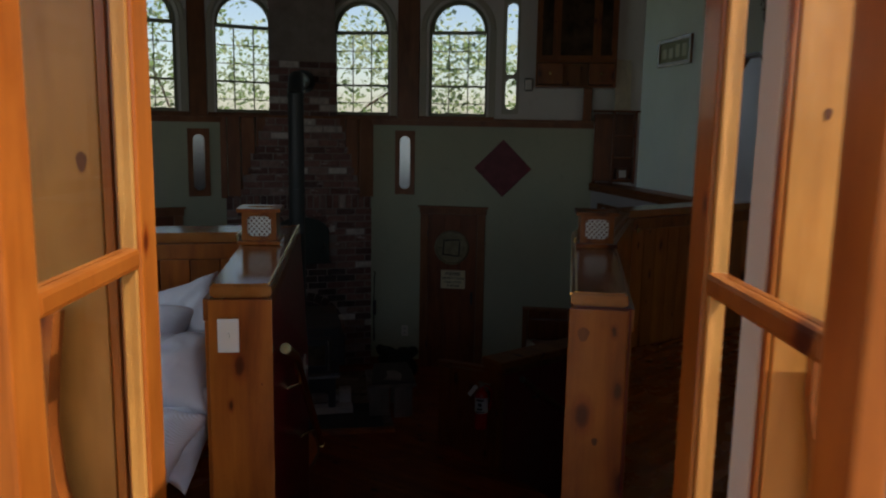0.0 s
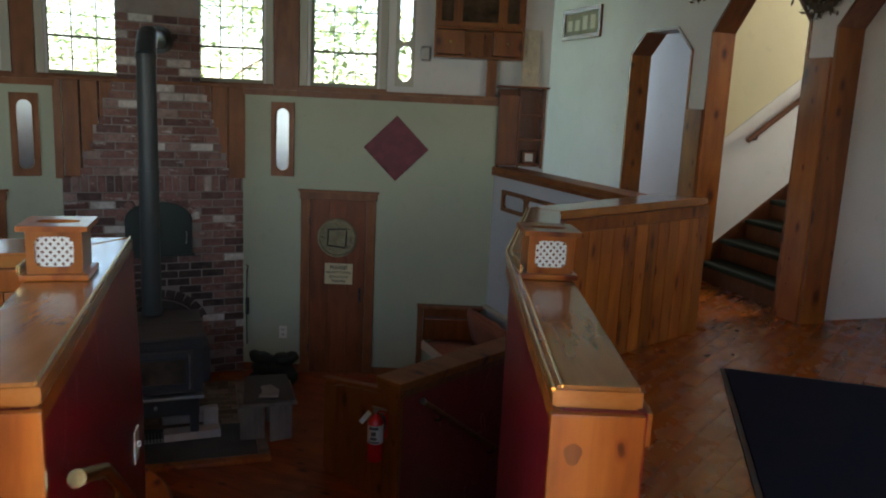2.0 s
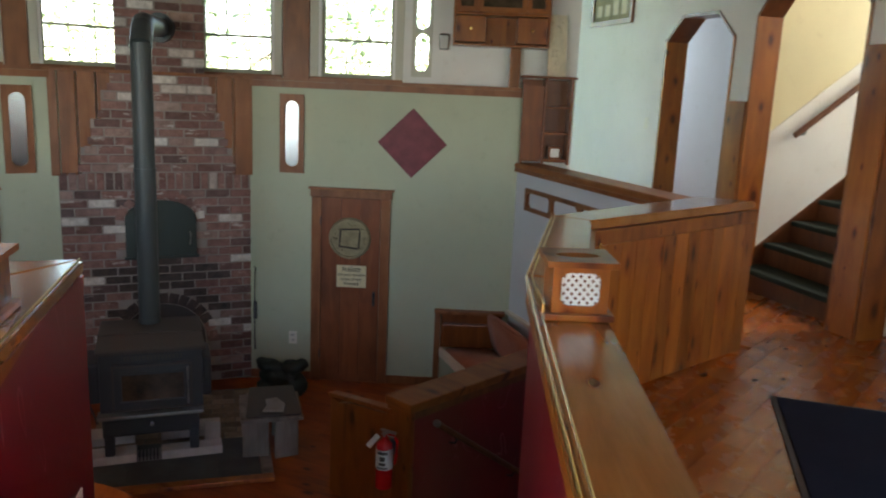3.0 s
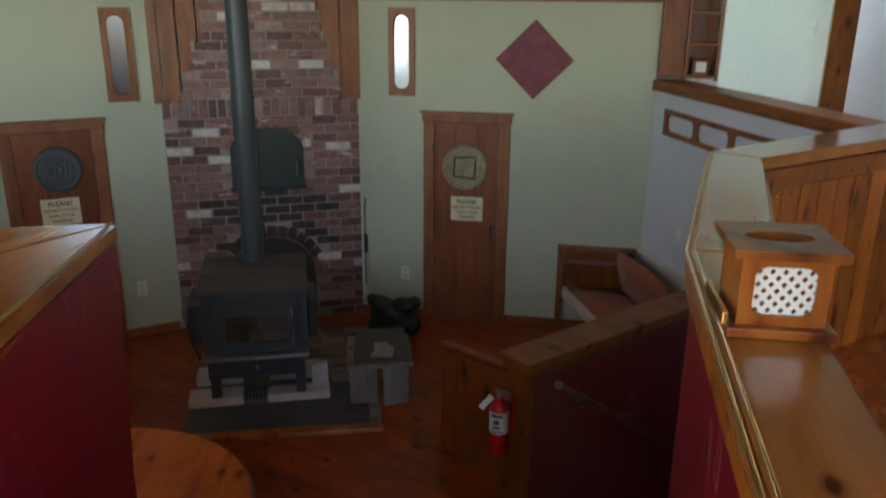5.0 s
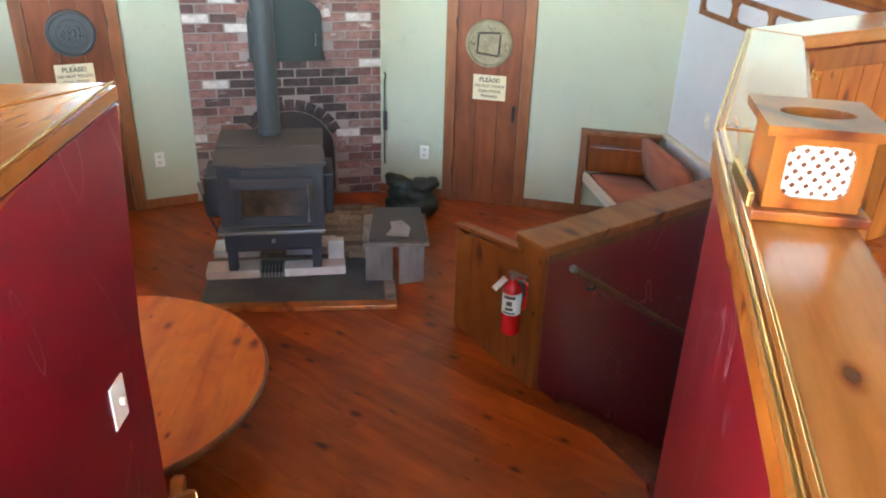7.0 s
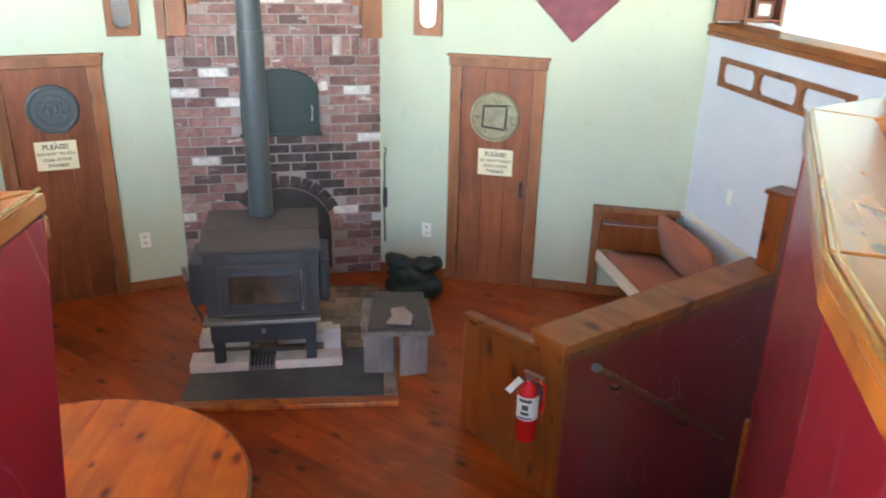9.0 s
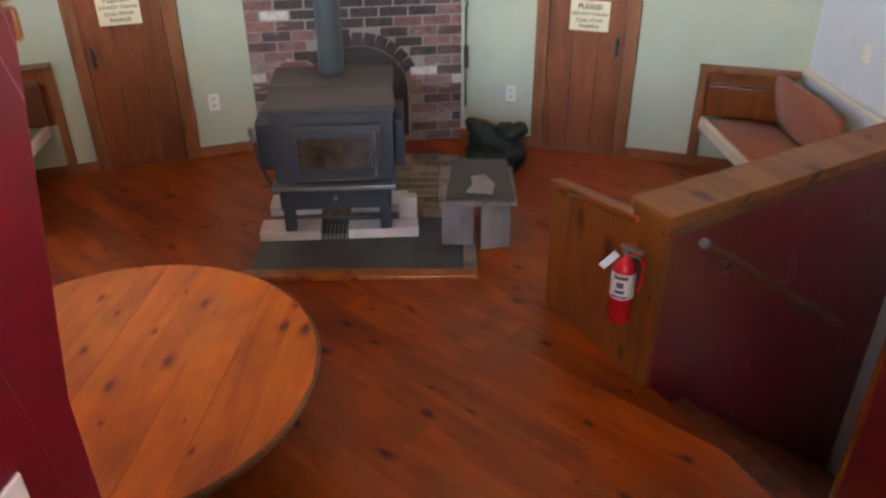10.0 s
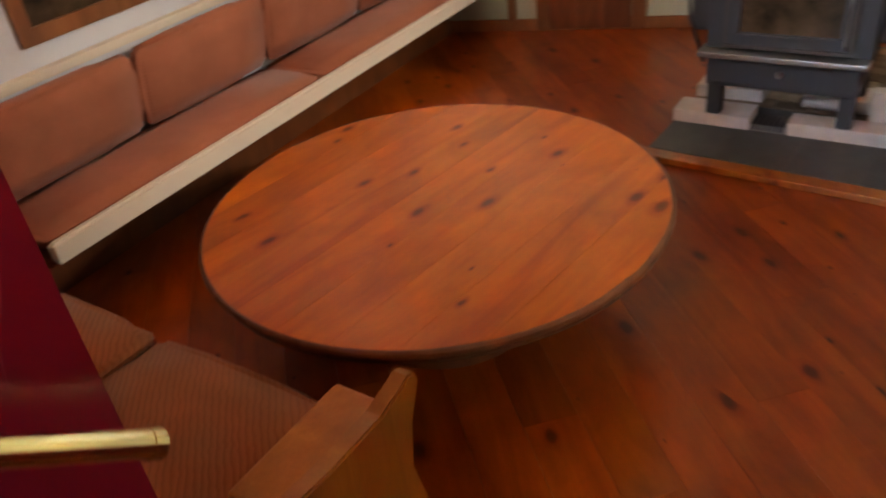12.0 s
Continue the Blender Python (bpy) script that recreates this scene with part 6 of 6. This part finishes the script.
# floor mat
mt = thing("floor_mat", "large navy blue floor mat on the pine boards", "mat", pose(3.23, 6.13, UF + 0.002, 0, 0, -15))
part("mat_body", box((0.03, -2.45, 0.0), (1.25, -0.03, 0.012), 0.004), NAVY, mt)
part("rubber_edge", box((0.0, -2.48, -0.001), (1.28, 0.0, 0.006), 0.002), INK, mt)


# ---- entrance: open glazed doors, posts, live-edge boards ----
def glazed_leaf(name, p, q, label):
    m = line_frame(p, q)
    k = length(p, q)
    d = thing(name, label, "door", m, kind="structure")
    z0, z1 = UF + 0.012, 3.52
    for x0, x1 in ((0.0, 0.085), (k - 0.085, k)):
        part("stile", box((x0, -0.021, z0), (x1, 0.021, z1), 0.006), PINE, d)
    for z, h in ((z0 + 0.11, 0.11), (z1 - 0.05, 0.05)):
        part("rail", box((0.086, -0.02, z - h), (k - 0.086, 0.02, z + h), 0.005), PINE, d)
    for z in (2.10, 2.655, 3.16):
        part("muntin", box((0.086, -0.019, z - 0.019), (k - 0.086, 0.019, z + 0.019), 0.009), PINE, d)
    for a, b in ((z0 + 0.22, 2.08), (2.12, 2.636), (2.674, 3.14), (3.18, z1 - 0.1)):
        g = part("pane", box((0.08, -0.002, a), (k - 0.08, 0.002, b)), GLASS, d)
        g.visible_shadow = False
    for x in (0.092, k - 0.092):
        part("bead", box((x - 0.006, -0.014, z0 + 0.22), (x + 0.006, 0.014, z1 - 0.1), 0.003), PINE_PALE, d)
    return d


glazed_leaf("door_3", (0.860, 1.92), (0.960, 1.368), "open glazed pine entrance door leaf")
glazed_leaf("door_4", (1.881, 1.92), (1.965, 1.365), "open glazed pine entrance door leaf")
ent_t = thing("entrance_boards", "pale knotty pine boards around the entrance", "wall panelling", kind="structure")
for x0, x1, mat in ((-0.6, -0.1, PINE), (-0.096, 0.30, PINE_PALE), (0.304, 0.58, PINE), (0.584, 0.772, PINE_PALE), (0.775, 0.795, PINE), (0.80, 0.852, OAK_DARK), (2.002, 2.012, PINE), (2.015, 2.10, PINE_PALE), (2.70, 2.745, PINE)):
    part("board", box((x0, wy - 0.03, UF + 0.002), (x1, wy - 0.002, 3.9), 0.004), mat, ent_t)
for x, z, rx, rz in ((0.735, 2.82, 0.011, 0.020), (0.69, 2.05, 0.008, 0.012), (2.07, 2.93, 0.006, 0.010)):
    bm = bmesh.new()
    bm.faces.new([bm.verts.new((x + rx * (1 + 0.18 * math.sin(3 * a)) * math.cos(a), wy - 0.0312, z + rz * math.sin(a))) for a in [2 * math.pi * k / 18 for k in range(18)]])
    part("knot", bm, OAK_DARK, ent_t)
part("head_board", box((0.74, wy - 0.034, 3.56), (2.10, wy - 0.002, 3.75), 0.004), PINE, ent_t)
for z in (1.5, 2.62):
    part("cross_board", box((2.104, wy - 0.03, z), (2.698, wy - 0.002, z + 0.09), 0.004), PINE_PALE, ent_t)
part("dark_panel", box((2.104, wy - 0.02, 2.72), (2.698, wy - 0.002, 3.9)), SLATE, ent_t)
part("dark_panel", box((2.104, wy - 0.02, 1.6), (2.698, wy - 0.002, 2.615)), SLATE, ent_t)


def live_edge(m, w, h, seed):
    r = random.Random(seed)
    left = [(-w / 2 + 0.03 * math.sin(k * 0.9 + seed) + 0.05 * (k / 10) ** 2, h * k / 10) for k in range(11)]
    right = [(w / 2 + r.uniform(-0.004, 0.004), h * k / 10) for k in range(10, -1, -1)]
    bm = bmesh.new()
    f = bm.faces.new([bm.verts.new((x, 0, z)) for x, z in left + right])
    ex = bmesh.ops.extrude_face_region(bm, geom=[f])
    bmesh.ops.translate(bm, vec=(0, 0.035, 0), verts=[g for g in ex["geom"] if isinstance(g, bmesh.types.BMVert)])
    bmesh.ops.recalc_face_normals(bm, faces=bm.faces)
    ob = part("live_edge_slab", bm, PINE_BROWN)
    ob.matrix_world = m
    tagged(ob, "dark knotty live-edge slab leaning on the entrance wall", "wood slab", "slabs beside the entrance")


live_edge(pose(0.665, wy - 0.085, UF - 0.011, 0, 0, 180) @ Matrix.Translation((0, -0.02, 0)), 0.15, 1.15, 1)
live_edge(pose(2.12, wy - 0.085, UF - 0.011), 0.15, 1.18, 2)


# ---- trees outside the windows ----
def tree(x, y, h, r, seed):
    t = thing("tree", "leafy green tree outside the windows", "tree", pose(x, y, -2.2), "trees outside")
    rnd = random.Random(seed)
    part("trunk", cyl((0, 0, 0), (0, 0, h * 0.7), 0.22, 0.08, 14), BARK, t)
    tips = []
    for k in range(9):
        a, z = rnd.uniform(0, 6.283), h * rnd.uniform(0.25, 0.68)
        e = Vector((r * rnd.uniform(0.5, 0.85) * math.cos(a), r * rnd.uniform(0.5, 0.85) * math.sin(a), z + rnd.uniform(0.3, 1.4)))
        part("limb", tube([(0, 0, z), e * 0.5 + Vector((0, 0, z * 0.5 + 0.15)), e], 0.03, 6), BARK, t)
        tips.append(e)
    vs, fs = [], []
    cl = [Vector((rnd.gauss(0, r * 0.5), rnd.gauss(0, r * 0.5), h * rnd.uniform(0.22, 1.0))) for _ in range(90)] + tips
    for k in range(6000):
        c = rnd.choice(cl) + Vector((rnd.gauss(0, 0.38), rnd.gauss(0, 0.38), rnd.gauss(0, 0.3)))
        e = Euler((rnd.uniform(-0.9, 0.9), rnd.uniform(-0.9, 0.9), rnd.uniform(0, 6.28))).to_matrix()
        s = rnd.uniform(0.045, 0.10)
        i = len(vs)
        vs += [tuple(c + e @ Vector(p)) for p in ((-s, 0, 0), (0, s * 0.55, 0.01), (s, 0, 0), (0, -s * 0.55, 0.01))]
        fs.append((i, i + 1, i + 2, i + 3))
    me = bpy.data.meshes.new("crown")
    me.from_pydata(vs, [], fs)
    me.materials.append(LEAF)
    cr = new("crown", me)
    cr.parent = t
    cr["kind"] = "stuff"


for i, (x, y, h, r) in enumerate(((-6.5, 16.5, 7.5, 2.2), (-3.2, 18.0, 7.2, 2.6), (0.3, 16.5, 6.8, 2.4), (3.2, 18.5, 7.4, 2.6), (-10.5, 14.5, 7.5, 2.3))):
    tree(x, y, h, r, 20 + i)


# ---- floors ----
def planks(name, loops, angle, pitch, z, thick, mat, label, limit, near, cat="floor"):
    """Boards laid along the angle; those nearest to a point are pieces, the rest one joined mesh."""
    own = thing(name, label, cat, kind="structure")
    rnd = random.Random(5)
    c, s = math.cos(radians(angle)), math.sin(radians(angle))
    runs = []
    loc = [[(x * c + y * s, -x * s + y * c) for x, y in lp] for lp in loops]

    def spans(v):
        xs = sorted(x1 + (v - y1) * (x2 - x1) / (y2 - y1) for lp in loc for (x1, y1), (x2, y2) in zip(lp, lp[1:] + lp[:1]) if (y1 > v) != (y2 > v))
        return list(zip(xs[::2], xs[1::2]))

    for v, a, b in strips(loops, angle, pitch):
        # ends cut along the walls
        here, low, high = spans(v), spans(v - pitch * 0.49), spans(v + pitch * 0.49)
        at = [abs(p[0] - a) < 1e-5 for p in here].index(True)
        cut = [0.0, 0.0, 0.0, 0.0]
        if len(low) == len(high) == len(here):
            cut = [low[at][0] - a, high[at][0] - a, low[at][1] - b, high[at][1] - b]
            if max(abs(k) for k in cut) > 0.6:
                cut = [0.0, 0.0, 0.0, 0.0]
        u = a
        first = True
        while b - u > 0.01:
            e = u + (rnd.uniform(0.6, 2.4) if first else rnd.uniform(1.8, 3.2))
            first = False
            if b - e < 0.5:
                e = b
            runs.append((v, u, e, cut[:2] if u == a else (0, 0), cut[2:] if e == b else (0, 0)))
            u = e
    runs.sort(key=lambda r: math.hypot((r[1] + r[2]) / 2 * c - r[0] * s - near[0], (r[1] + r[2]) / 2 * s + r[0] * c - near[1]))
    rest = bmesh.new()
    for i, (v, u, e, lc, rc) in enumerate(runs):
        k = e - u
        lo, hi = (-k / 2 + 0.0004, -pitch / 2 + 0.0004, -thick), (k / 2 - 0.0004, pitch / 2 - 0.0004, rnd.uniform(-0.0004, 0.0004))
        m = pose(0, 0, z, 0, 0, angle) @ Matrix.Translation(((u + e) / 2, v, 0))
        if any(lc) or any(rc):
            plan = [(lo[0] + lc[0], lo[1]), (hi[0] + rc[0], lo[1]), (hi[0] + rc[1], hi[1]), (lo[0] + lc[1], hi[1])]
            part("floor_board", prism(plan, lo[2], hi[2]), mat, own).matrix_world = m
        elif i < limit:
            bm = box(lo, hi, 0.001)
            part("floor_board", bm, mat, own).matrix_world = m
        else:
            box_into(rest, lo, hi, m)
    if len(rest.verts):
        part("floor_boards", rest, mat, own)["kind"] = "stuff"
    else:
        rest.free()
    return own


planks("floor_lounge", [PIT], FLOOR_ANGLE, 0.185, 0.0, 0.03, FLOOR_WOOD, "glossy knotty red-brown board floor of the lounge", 290, (0.2, 6.4))
UPPER = [(-7.0, 2.09), (8.0, 2.09), (8.0, 14.0), (2.3, 14.0), (2.3, 9.95), (-1.4, 9.95), (-4.6, 7.3), (-7.0, 7.3)]
PIT_UP = [(0.66, 3.05), (0.45, 3.0), K1, (-2.1, 3.5), (-2.3, 3.7), (-3.95, 7.6), (-2.1, 9.1), (-0.5, 9.8), (2.15, 9.75), (2.35, 9.55), (3.4, 7.0), O2, O0, (1.70, 3.22), (0.62, 3.22)]
planks("floor_upper", [UPPER, PIT_UP], 52.0, 0.12, UF, 0.03, UPPER_WOOD, "glossy orange pine board floor of the upper level", 250, (3.3, 5.6))
ob = part("floor_slab", holed(15.2, 12.0, [[(x + 7.1, y - 2.05) for x, y in PIT_UP]], 0.12, pose(-7.1, 2.05, UF - 0.031, -90, 0, 0)), WEATHERED)
tagged(ob, "slab under the upper floor", "floor", kind="structure")
ob = part("floor_slab_lounge", prism(PIT, -0.12, -0.031), WEATHERED)
tagged(ob, "slab under the lounge floor", "floor", kind="structure")
